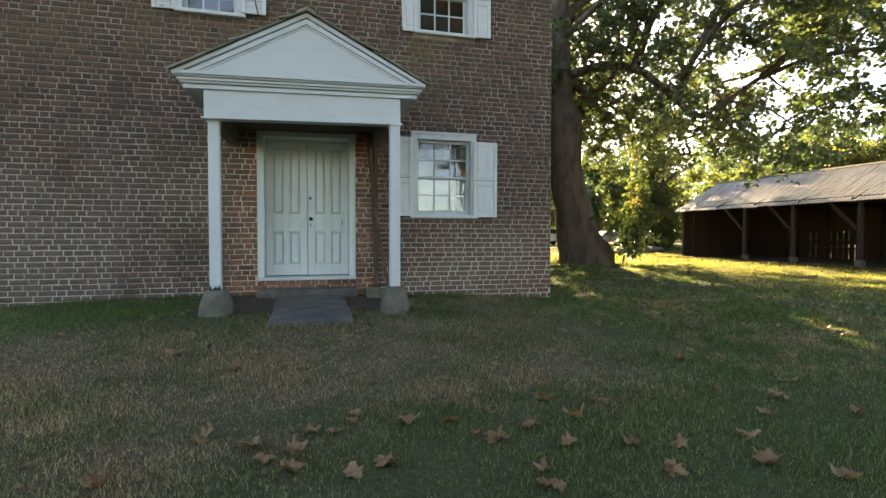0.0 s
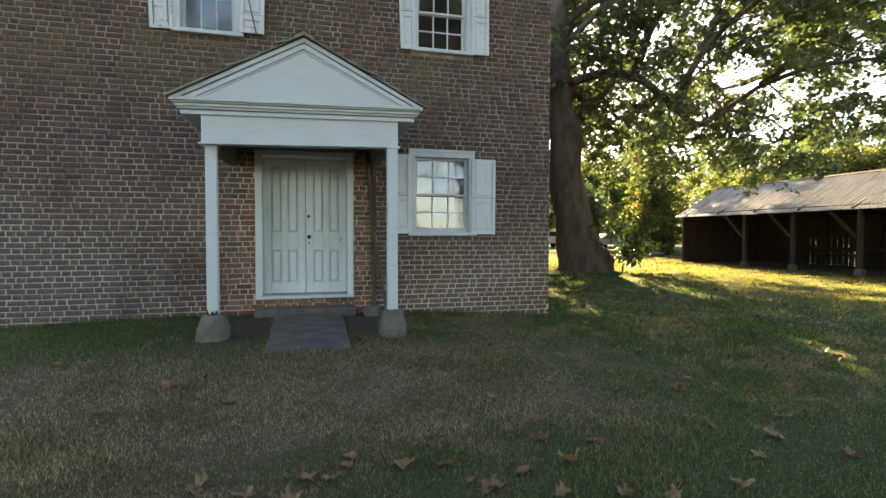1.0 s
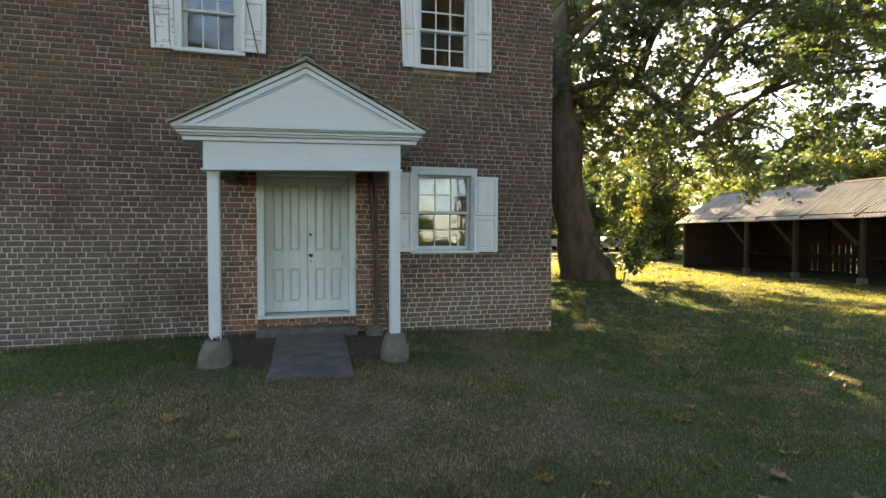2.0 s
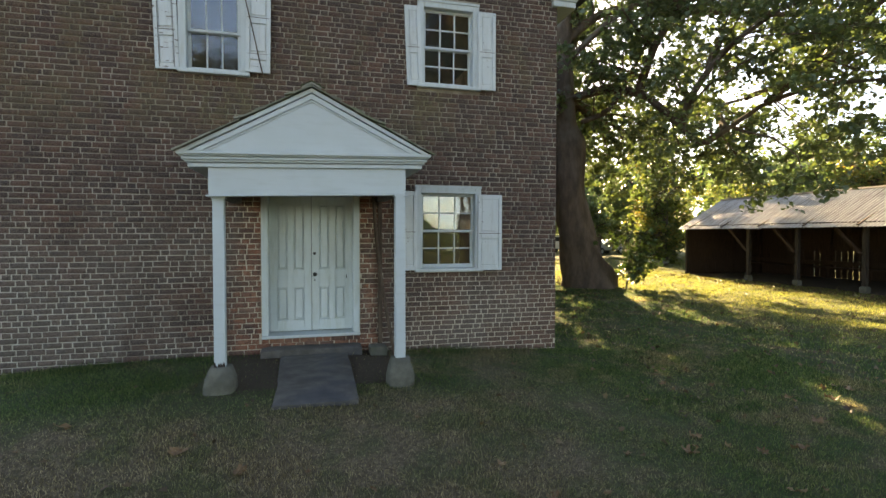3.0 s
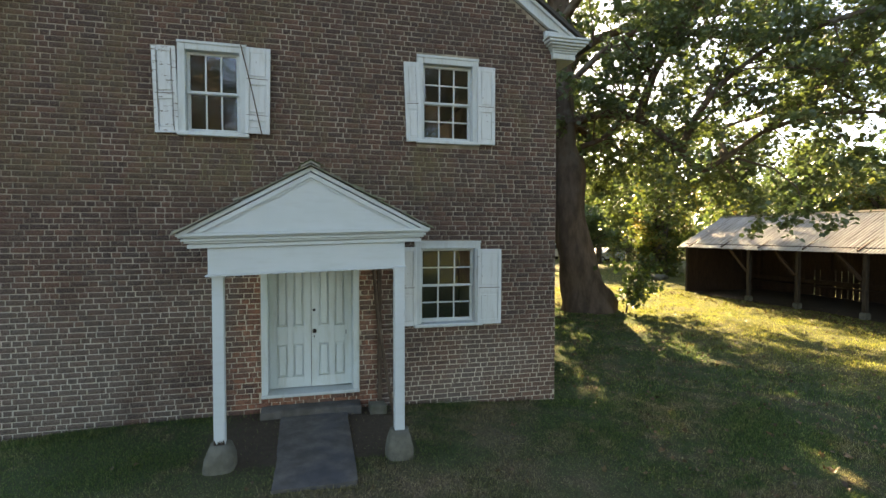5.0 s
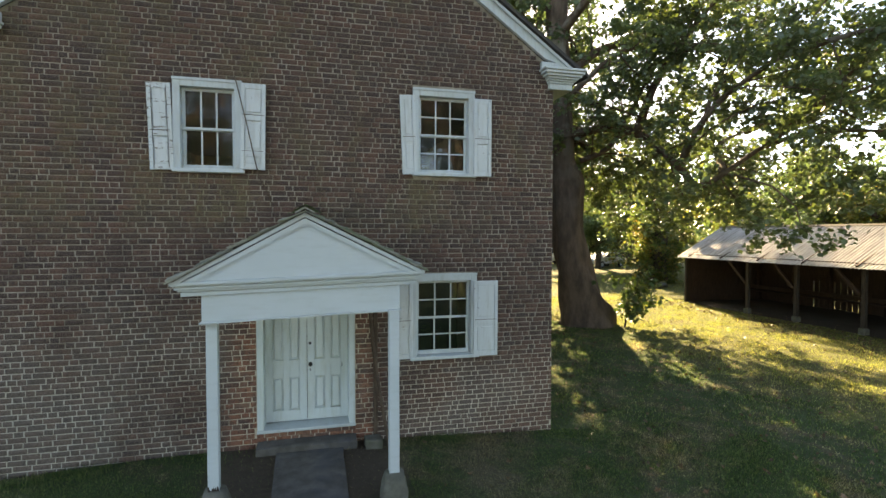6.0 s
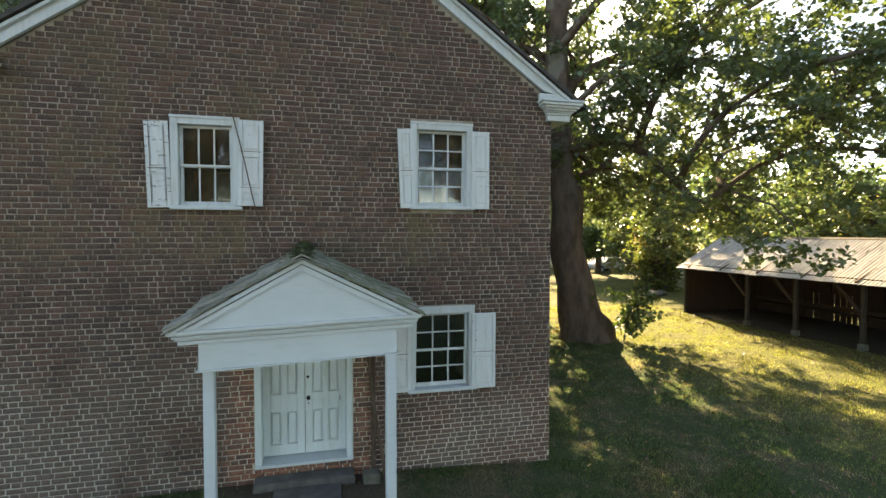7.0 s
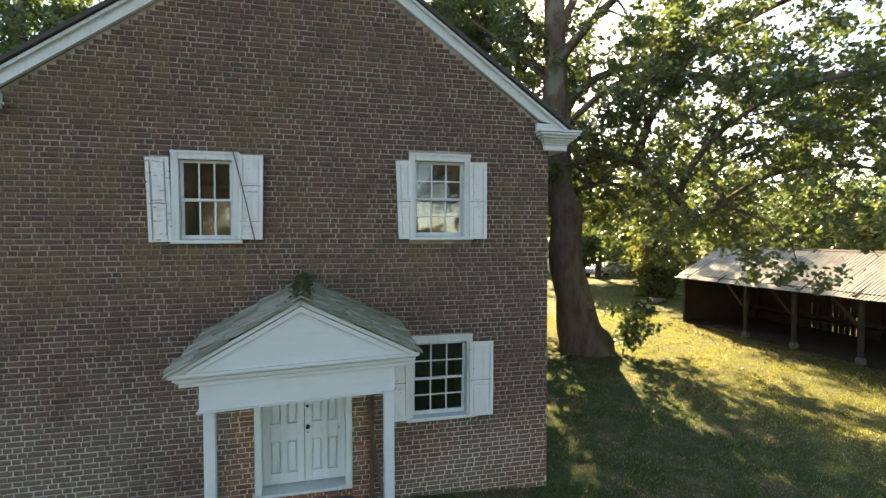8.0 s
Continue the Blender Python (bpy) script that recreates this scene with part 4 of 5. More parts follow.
            x1 = min(x + w, BACK_X - 0.035)
            top = min(EAVE_Z + slope * (x - SX), EAVE_Z + slope * (BACK_X - x1)) + 0.06
            part("board", boxes((x, x1, ye, ye + 0.028, 0.0, max(top, EAVE_Z))), M_BARN, shed)
            x = x1 + rnd.choice((0.003, 0.006, 0.006, 0.018))
    # corrugated sheets
    sheet = 0.66
    n = int(math.ceil((SY1 + 0.22 - SY0 + 0.2) / sheet))
    for side in (0, 1):
        for k in range(n):
            y0 = SY1 + 0.22 - (k + 1) * sheet
            cols = np.linspace(y0 - 0.05, y0 + sheet, 58)
            lift = 0.005 * (k % 2)
            slip = 0.03 if k == 6 else 0.0
            ex = SX - 0.34 - slip if side == 0 else BACK_X + 0.25
            ts = np.linspace(0, 1, 4)
            gx = (ex + (RIDGE_X - ex) * ts)[:, None] + 0 * cols[None]
            ez = EAVE_Z - slope * abs(ex - (SX if side == 0 else BACK_X)) + 0.02
            wave = 0.016 * np.cos(cols * 2 * np.pi / 0.125)[None]
            gz = (ez + (RIDGE_Z + 0.02 - ez) * ts)[:, None] + wave + lift + 0.10
            gy = cols[None] + 0 * ts[:, None]
            v = np.stack([gx, gy, gz], -1).reshape(-1, 3)
            i, j = np.meshgrid(np.arange(3), np.arange(57), indexing="ij")
            a = (i * 58 + j).ravel()
            f = np.stack([a, a + 58, a + 59, a + 1], 1)
            array_mesh("roof_sheet", v, f, M_TIN, shed, smooth=True)
    bm = bmesh.new()
    prism(bm, [(RIDGE_X - 0.09, RIDGE_Z + 0.085), (RIDGE_X, RIDGE_Z + 0.155), (RIDGE_X + 0.09, RIDGE_Z + 0.085), (RIDGE_X + 0.09, RIDGE_Z + 0.097), (RIDGE_X, RIDGE_Z + 0.167), (RIDGE_X - 0.09, RIDGE_Z + 0.097)], SY0 - 0.15, SY1 + 0.22)
    part("ridge_cap", bm, M_GREYWOOD, shed, "weathered grey ridge board")


build_shed()


def build_shed_floor():
    xs, ys = np.linspace(16.9, 21.25, 15), np.linspace(SY0, SY1, 60)
    gx, gy = np.meshgrid(xs, ys, indexing="ij")
    gz = ground_z(gx, gy) + 0.02 + 0.01 * np.sin(gx * 7) * np.sin(gy * 5)
    i, j = np.meshgrid(np.arange(14), np.arange(59), indexing="ij")
    a = (i * 60 + j).ravel()
    ob = array_mesh("dirt_floor", np.stack([gx, gy, gz], -1).reshape(-1, 3), np.stack([a, a + 60, a + 61, a + 1], 1), plain("bare_dirt", (0.06, 0.044, 0.031), 0.95, scale=4), smooth=True)
    tagged(ob, "bare dark dirt floor under the shed roof", "dirt floor", kind="structure")


build_shed_floor()

# ---- trees ----


def grow(rng, start, way, length, r0, n=7, sag=0.0, wander=0.25):
    """One wandering branch: its points and radii."""
    p, d = np.array(start, float), np.array(way, float)
    d /= np.linalg.norm(d)
    pts, rad = [p.copy()], [r0]
    for i in range(1, n):
        d = d + rng.normal(0, wander, 3) * 0.5 + np.array([0, 0, -sag])
        d /= np.linalg.norm(d)
        p = p + d * length / (n - 1)
        pts.append(p.copy())
        rad.append(r0 * (1 - 0.85 * i / (n - 1)))
    return pts, rad


def tree(name, label, trunk_pts, trunk_r, limbs, seed, subs=6, twigs=7, leaves=42, leaf=0.17, sub_len=2.6, twig_len=1.1, bark=None, mat=None, shape=LOBES, wobble=0.25, extra=None, keep=None, sides=16, fine=True):
    """A tree: a tapered trunk with limbs, branches and twigs, and its leaves on the twigs."""
    rng = np.random.default_rng(seed)
    root = empty(name, label, "tree")
    bm = bmesh.new()
    n = len(trunk_pts) * 4
    tube(bm, curve_pts(trunk_pts, n), np.interp(np.linspace(0, 1, n), np.linspace(0, 1, len(trunk_r)), trunk_r), sides, wobble, seed)
    part("trunk", bm, bark, root, smooth=True)
    tips = []
    bml = bmesh.new()
    for pts, r in limbs:
        line = curve_pts(pts, 14)
        rad = np.linspace(r, r * 0.3, 14)
        bm = bmesh.new()
        tube(bm, line, rad, 9, 0.2, seed)
        part("limb", bm, bark, root, smooth=True)
        for s in range(subs):
            u = 0.1 + 0.9 * (s + rng.uniform(0, 0.9)) / subs
            at = line[min(int(u * 13), 13)]
            ahead = (line[-1] - line[0]).normalized()
            way = np.array(ahead) * 0.7 + rng.normal(0, 0.75, 3) + np.array([0, 0, 0.12])
            bp, br = grow(rng, at, way, sub_len * rng.uniform(0.6, 1.25), 0.3 * r * (1.1 - 0.5 * u), sag=0.05)
            tube(bml, bp, br, 5, cap=False)
            for t in range(twigs):
                k = rng.integers(2, len(bp))
                tw, tr = grow(rng, bp[k], rng.normal(0, 1, 3) * np.array([1, 1, 0.6]), twig_len * rng.uniform(0.5, 1.3), 0.012, 5, sag=0.18)
                if fine:
                    tube(bml, tw, [max(x, 0.004) for x in tr], 3, cap=False)
                tips.append(np.array(tw))
    if extra is not None:
        tips += extra(rng, bml)
    tagged(part("twig_mass", bml, bark, root), kind="stuff")
    pts, sz = [], []
    for tw in tips:
        m = int(leaves * rng.uniform(0.5, 1.4))
        u = rng.uniform(0.15, 1.05, m) * (len(tw) - 1)
        i = np.clip(u.astype(int), 0, len(tw) - 2)
        p = tw[i] + (tw[i + 1] - tw[i]) * (u - i)[:, None]
        p = p + rng.normal(0, leaf * 0.95, (m, 3)) * np.array([1, 1, 0.6])
        pts.append(p)
        sz.append(leaf * rng.uniform(0.6, 1.3, m))
    pts, sz = np.concatenate(pts), np.concatenate(sz)
    if keep is not None:
        ok = keep(pts)
        pts, sz = pts[ok], sz[ok]
    v, f = leaf_arrays(pts, sz, rng, 0.45, shape)
    array_mesh("crown", v, f, mat, root)
    return root


def hanging(rng, bml):
    """Low sprays that hang in front of the shed."""
    out = []
    stem, rad = [(11.9, 4.6, 5.0), (12.3, 3.7, 4.6), (12.2, 2.9, 4.0), (11.9, 2.5, 3.55)], [0.04, 0.03, 0.02, 0.012]
    tube(bml, stem, rad, 5, cap=False)
    for p in ((11.6, 2.7, 3.45), (11.9, 2.5, 3.25), (12.3, 2.9, 3.55), (12.5, 2.5, 3.3), (11.2, 3.4, 3.75), (12.8, 2.2, 3.5), (11.0, 3.2, 3.95), (12.6, 2.1, 3.05)):
        tw, tr = grow(rng, p, (rng.normal(0, 1), rng.normal(0, 1), -0.4), 0.45, 0.01, 4, 0.2)
        tube(bml, tw, [0.006] * 4, 4, cap=False)
        out.append(np.array(tw) * 1.0)
    return out


SYC_LIMBS = [
    ([(8.75, 8.6, 6.6), (9.6, 8.0, 6.9), (10.5, 7.0, 6.55), (11.2, 6.0, 5.35), (11.55, 5.6, 4.75), (12.4, 5.5, 5.15), (13.6, 5.2, 6.0), (15.2, 4.6, 6.6)], 0.16),
    ([(11.2, 6.0, 5.35), (11.0, 5.2, 6.2), (11.4, 4.4, 7.2), (12.2, 3.4, 8.0)], 0.14),
    ([(10.4, 7.1, 6.5), (10.7, 6.6, 8.0), (11.6, 6.2, 9.6), (12.8, 5.6, 11.2)], 0.16),
    ([(8.55, 8.8, 8.6), (10.0, 9.0, 9.8), (12.0, 9.2, 10.6), (14.6, 9.0, 11.2), (17.0, 8.4, 11.2)], 0.18),
    ([(8.5, 8.8, 10.2), (9.4, 7.2, 11.6), (10.6, 5.4, 12.4), (12.4, 3.6, 12.6)], 0.17),
    ([(8.5, 8.9, 11.0), (9.6, 9.6, 13.0), (11.0, 10.4, 15.0), (12.4, 11.0, 16.6)], 0.19),
    ([(8.45, 8.9, 9.4), (7.0, 9.8, 11.0), (5.4, 10.6, 12.4), (3.8, 11.2, 13.2)], 0.07),
    ([(8.45, 9.0, 12.2), (7.6, 9.0, 14.4), (6.8, 8.8, 16.2), (6.4, 8.6, 17.6)], 0.18),
    ([(12.4, 5.5, 5.15), (13.2, 6.6, 5.9), (14.4, 7.8, 6.6), (16.2, 8.6, 7.2)], 0.13),
    ([(8.6, 8.7, 7.6), (9.6, 10.0, 9.0), (10.8, 11.4, 10.2), (12.4, 12.6, 11.0)], 0.18),
    ([(13.6, 5.2, 6.0), (14.6, 4.2, 7.2), (15.6, 3.2, 8.6), (16.4, 2.2, 9.6)], 0.13),
    ([(12.0, 9.2, 10.6), (13.4, 7.6, 9.8), (15.0, 6.0, 9.2), (16.8, 4.6, 8.8)], 0.15),
    ([(14.6, 9.0, 11.2), (15.4, 7.0, 12.0), (16.4, 5.0, 12.2), (17.4, 3.2, 11.8)], 0.13),
    ([(10.6, 5.4, 12.4), (12.2, 4.8, 13.6), (14.0, 4.4, 14.4), (15.8, 4.0, 14.6)], 0.13),
    ([(8.5, 9.0, 9.8), (8.0, 11.0, 11.0), (7.4, 13.0, 11.6), (6.8, 15.0, 12.2)], 0.18),
    ([(8.7, 8.5, 8.0), (9.6, 7.6, 9.0), (10.4, 6.8, 9.4), (11.2, 6.0, 9.2)], 0.12),
    ([(9.0, 8.2, 5.8), (9.7, 7.5, 6.2), (10.2, 6.8, 7.6), (10.4, 6.2, 8.4)], 0.10),
    ([(13.6, 5.2, 6.0), (14.0, 4.0, 6.2), (14.2, 2.6, 6.0), (14.0, 1.2, 5.6)], 0.08),
    ([(12.2, 3.4, 8.0), (13.0, 2.0, 8.2), (13.6, 0.6, 8.0), (13.8, -0.8, 7.4)], 0.09),
    ([(15.6, 3.2, 8.6), (16.2, 1.8, 8.2), (16.8, 0.4, 7.6)], 0.08),
    ([(8.6, 8.75, 6.9), (10.0, 10.4, 7.0), (12.0, 12.0, 6.6), (14.2, 13.0, 6.3), (16.2, 13.4, 6.4)], 0.12),
    ([(8.6, 8.8, 7.4), (10.4, 11.6, 7.8), (12.6, 13.8, 8.0), (15.0, 15.4, 8.2)], 0.13),
    # limb added behind the house only to block a sun patch on the lawn
    ([(8.55, 8.8, 6.6), (7.6, 9.2, 7.2), (6.6, 9.6, 7.6), (5.8, 10.3, 7.9)], 0.06),
    ([(10.0, 10.4, 7.0), (11.6, 10.6, 6.4), (13.2, 10.8, 6.0), (15.0, 10.8, 5.9)], 0.07),
    ([(10.0, 10.4, 7.0), (10.8, 11.6, 6.4), (11.8, 12.6, 5.8), (12.8, 13.2, 5.4)], 0.07),
    ([(16.2, 8.6, 7.2), (17.6, 7.6, 7.8), (19.0, 6.4, 8.4), (20.4, 5.2, 9.2)], 0.12),
]


def open_sky(p):
    """Gaps in the crowns through which the low sun strikes the lawn."""
    d = np.array(sun_way)
    ok = np.ones(len(p), bool)
    for foot, r, thin in (((5.85, -3.7, 0.0), 0.33, 0.0), ((5.0, 1.2, 0.0), 0.3, 0.6), ((4.6, -0.3, 0.0), 0.34, 0.5), ((4.25, -1.6, 0.0), 0.36, 0.15), ((3.9, -3.0, 0.0), 0.34, 0.2)):
        q = p - np.array(foot)
        off = np.linalg.norm(q - (q @ d)[:, None] * d, axis=1)
        ok &= (off > r) | (np.sin(p[:, 0] * 91.7 + p[:, 2] * 57.3) * 0.5 + 0.5 < thin)
    return ok


def syc_keep(p):
    return open_sky(p) & (p[:, 2] > 2.6) & ~((p[:, 0] < 4.5) & (p[:, 1] < 10.9) & (p[:, 2] < 9.9))


tree("sycamore_tree", "huge old sycamore with a leaning brown trunk and green leaves", [(9.48, 8.45, -0.15), (9.43, 8.45, 0.35), (9.23, 8.5, 1.0), (8.93, 8.5, 2.2), (8.75, 8.55, 3.4), (8.73, 8.55, 4.4), (8.73, 8.6, 5.1), (8.56, 8.7, 6.0), (8.50, 8.9, 9.0), (8.45, 9.0, 12.5)],
     [1.08, 0.88, 0.70, 0.61, 0.54, 0.55, 0.57, 0.47, 0.42, 0.33], SYC_LIMBS, 3, subs=9, twigs=9, leaves=43, leaf=0.13, sub_len=3.1, twig_len=1.2, bark=M_BARK, mat=M_LEAF, shape=PLATE, extra=hanging, keep=syc_keep, sides=28)

tree("sycamore_sapling", "leafy green sucker growing at the foot of the sycamore", [(10.35, 7.55, 0.05), (10.42, 7.5, 0.6), (10.5, 7.45, 1.2)], [0.03, 0.025, 0.015],
     [([(10.40, 7.5, 0.4), (10.75, 7.4, 1.0), (11.15, 7.35, 1.25)], 0.02), ([(10.42, 7.5, 0.6), (10.3, 7.3, 1.2), (10.2, 7.2, 1.75)], 0.02), ([(10.4, 7.5, 0.5), (10.8, 7.7, 0.9), (11.3, 7.8, 0.85)], 0.02), ([(10.42, 7.5, 0.7), (10.6, 7.4, 1.3), (10.75, 7.3, 1.8)], 0.02)],
     8, subs=5, twigs=4, leaves=10, leaf=0.15, sub_len=0.6, twig_len=0.3, bark=M_BARK2, mat=M_SUCKER)


def ivy(rng, bml):
    out = []
    for k in range(260):
        z = rng.uniform(0.2, 7.5)
        a = rng.uniform(0, 2 * math.pi)
        r = 0.75 + 0.45 * rng.uniform()
        p = np.array((21.9 + r * math.cos(a), 21.0 + r * math.sin(a), z))
        out.append(np.array([p, p + rng.normal(0, 0.2, 3), p + rng.normal(0, 0.35, 3) - np.array([0, 0, 0.4])]))
    return out


tree("ivy_covered_tree", "old tree with its trunk wrapped in reddening ivy", [(21.9, 21, -0.1), (21.9, 21, 2.0), (21.95, 21, 4.5), (22.0, 21, 7.5), (22.2, 21, 10.0)], [0.75, 0.62, 0.55, 0.42, 0.2],
     [([(21.9, 21, 4.0), (23.2, 20.5, 5.2), (24.6, 20.2, 5.9)], 0.16), ([(22, 21, 5.6), (21.2, 20.9, 6.8), (20.4, 20.8, 7.4)], 0.14), ([(22, 21, 7), (22.8, 20.5, 8.6), (23.4, 20.3, 9.8)], 0.14), ([(22, 21, 6.6), (21.0, 21.6, 8.4), (20.4, 22, 9.8)], 0.14), ([(21.9, 21, 2.6), (20.7, 20.6, 3.6), (19.6, 20.4, 3.8)], 0.09)],
     31, subs=7, twigs=6, leaves=22, leaf=0.2, sub_len=1.9, twig_len=0.8, bark=M_BARK2, mat=M_IVY, extra=ivy)


def far_tree(name, label, h, spread, seed, mat, low=0.14, leaf=0.031, count=26, keep=None):
    """A woodland tree at the origin, leafy nearly to the ground."""
    rng = np.random.default_rng(seed)
    limbs = []
    for k in range(9):
        a = k * 2.4 + rng.uniform(-0.4, 0.4)
        z = h * (low + (0.74 - low) * k / 8)
        r = spread * (0.75 - 0.04 * k) * rng.uniform(0.7, 1.15)
        limbs.append(([(0, 0, z), (0.5 * r * math.cos(a), 0.5 * r * math.sin(a), z + 0.12 * h), (r * math.cos(a), r * math.sin(a), z + 0.2 * h)], 0.02 * h))
    return tree(name, label, [(0, 0, -0.2), (0.1, 0, 0.3 * h), (0, 0.1, 0.6 * h), (0, 0, 0.85 * h)], [0.035 * h, 0.028 * h, 0.02 * h, 0.006 * h], limbs, seed, subs=6, twigs=6, leaves=count, leaf=leaf * h, sub_len=0.2 * h, twig_len=0.11 * h, bark=M_BARK2, mat=mat, shape=DIAMOND, sides=10, fine=False, keep=keep)


wood_a = far_tree("woodland_tree", "broad green woodland tree behind the lawn", 9.0, 3.6, 41, M_LEAF2, low=0.36)
wood_b = far_tree("woodland_tree", "tall green and yellowing woodland tree", 11.5, 3.6, 52, M_LEAF2)
wood_c = far_tree("small_tree", "low bushy tree in early autumn colour", 5.5, 2.8, 63, M_IVY)
wood_d = far_tree("tall_field_tree", "tall field tree with a high open crown", 15.0, 5.0, 74, M_LEAF3, low=0.36, leaf=0.018, count=21)
wood_a.matrix_basis = pose(22.5, 34.5, 0.1)
wood_e = far_tree("woodland_tree", "tall leafy tree close behind the house", 15.5, 5.0, 85, M_LEAF2, low=0.2, leaf=0.0145, count=105, keep=lambda p: open_sky(p + np.array((7.5, 14.8, 0.1))))
wood_e.matrix_basis = pose(7.5, 14.8, 0.1)
wood_g = far_tree("spreading_tree", "spreading field tree with a high open crown", 13.0, 5.0, 111, M_LEAF3, low=0.39, leaf=0.016, count=22)
wood_g.matrix_basis = pose(8.4, -18.2, 0.0)
wood_b.matrix_basis = pose(47.0, 32.0, 0.1)
wood_c.matrix_basis = pose(31.5, 40.0, 0.1)
wood_d.matrix_basis = pose(20.5, -38.0, 0.0)
# tree, x, y, turn, size
WOODS = [
    # behind the house
    (wood_e, 5.0, 22.0, 25, 1.0), (wood_e, 2.6, 14.8, 80, 0.95), (wood_e, 3.8, 18.5, 190, 1.1), (wood_e, -6.5, 17.0, 60, 1.0), (wood_e, -11.5, 17.5, 150, 1.05), (wood_b, -3.0, 28.0, 200, 1.5), (wood_e, 0.5, 19.5, 310, 1.0),
    # past the sycamore
    (wood_a, 19.4, 26.0, 300, 0.55), (wood_a, 25.5, 34.0, 30, 0.95), (wood_a, 27.5, 30.5, 70, 0.9), (wood_c, 27.0, 47.0, 10, 1.1), (wood_c, 25.0, 26.5, 130, 0.9), (wood_c, 28.0, 27.0, 200, 0.9), (wood_a, 31.5, 38.0, 240, 0.9), (wood_c, 34.0, 47.0, 70, 1.2), (wood_b, 34.0, 56.0, 15, 1.0), (wood_b, 41.0, 52.0, 115, 1.0), (wood_c, 23.0, 51.0, 15, 1.2),
    # behind the shed
    (wood_a, 33.5, 26, 80, 0.85), (wood_a, 27.0, 13.5, 140, 0.75), (wood_a, 31.0, 18.0, 200, 0.9), (wood_a, 28.0, 8.0, 260, 0.85), (wood_a, 33.5, 11.0, 15, 1.0), (wood_a, 30.0, 2.0, 77, 1.0), (wood_c, 26.0, 18.0, 10, 1.0),
    (wood_c, 28.5, 21.5, 120, 0.9), (wood_c, 25.5, 6.5, 160, 0.9), (wood_c, 25.0, 1.0, 220, 1.0), (wood_a, 27.0, 4.0, 33, 0.95), (wood_c, 25.6, 10.4, 290, 1.1),
    (wood_b, 40.0, 33.0, 40, 0.9), (wood_b, 45.0, 20.0, 100, 1.0), (wood_b, 42.0, 8.0, 190, 1.1), (wood_a, 37.0, 44.0, 30, 1.0), (wood_a, 26.0, 50.0, 50, 1.0), (wood_b, 36.0, 15.0, 300, 0.9), (wood_b, 38.0, 3.0, 20, 1.0),
    # the field before the house
    (wood_d, -9.0, -30.0, 110, 1.0), (wood_d, -20.0, -36.0, 200, 1.1), (wood_d, 1.0, -40.0, 300, 1.15), (wood_d, 20.4, -42.0, 60, 1.9), (wood_d, 16.9, -30.0, 45, 1.6), (wood_d, 6.9, -31.5, 200, 1.65), (wood_d, 5.0, -36.0, 160, 1.05),
    (wood_d, 11.6, -28.5, 20, 1.4), (wood_d, -6.0, -26.0, 80, 0.9),
    (wood_d, -9.5, -38.0, 40, 0.6), (wood_d, -6.0, -42.0, 140, 0.65), (wood_d, -12.5, -41.0, 240, 0.6), (wood_c, 28.0, -46.0, 10, 1.0), (wood_c, 24.0, -48.0, 100, 1.1)]
for src, x, y, turn, size in WOODS:
    t = copy_thing(src, pose(x, y, 0.05, 0, 0, turn))
    t.scale = (size, size, size)


def build_far_woods():
    rng = np.random.default_rng(90)
    n = 70000
    a = rng.uniform(0, 2 * np.pi, n)
    r = rng.uniform(85, 120, n)
    top = 8.0 + 3.0 * np.sin(a * 17) + 2.0 * np.sin(a * 41 + 1) + 1.5 * np.sin(a * 97)
    top = top * np.where(np.sin(a) < -0.15, 0.35, 1.35)
    z = top * rng.uniform(0, 1, n) ** 0.8
    v, f = leaf_arrays(np.stack([r * np.cos(a), r * np.sin(a), z], 1), rng.uniform(0.8, 1.9, n), rng, 0.5, DIAMOND)
    tagged(array_mesh("distant_woods", v, f, M_LEAF2), "distant green belt of woodland round the fields", "woods", kind="stuff")


build_far_woods()

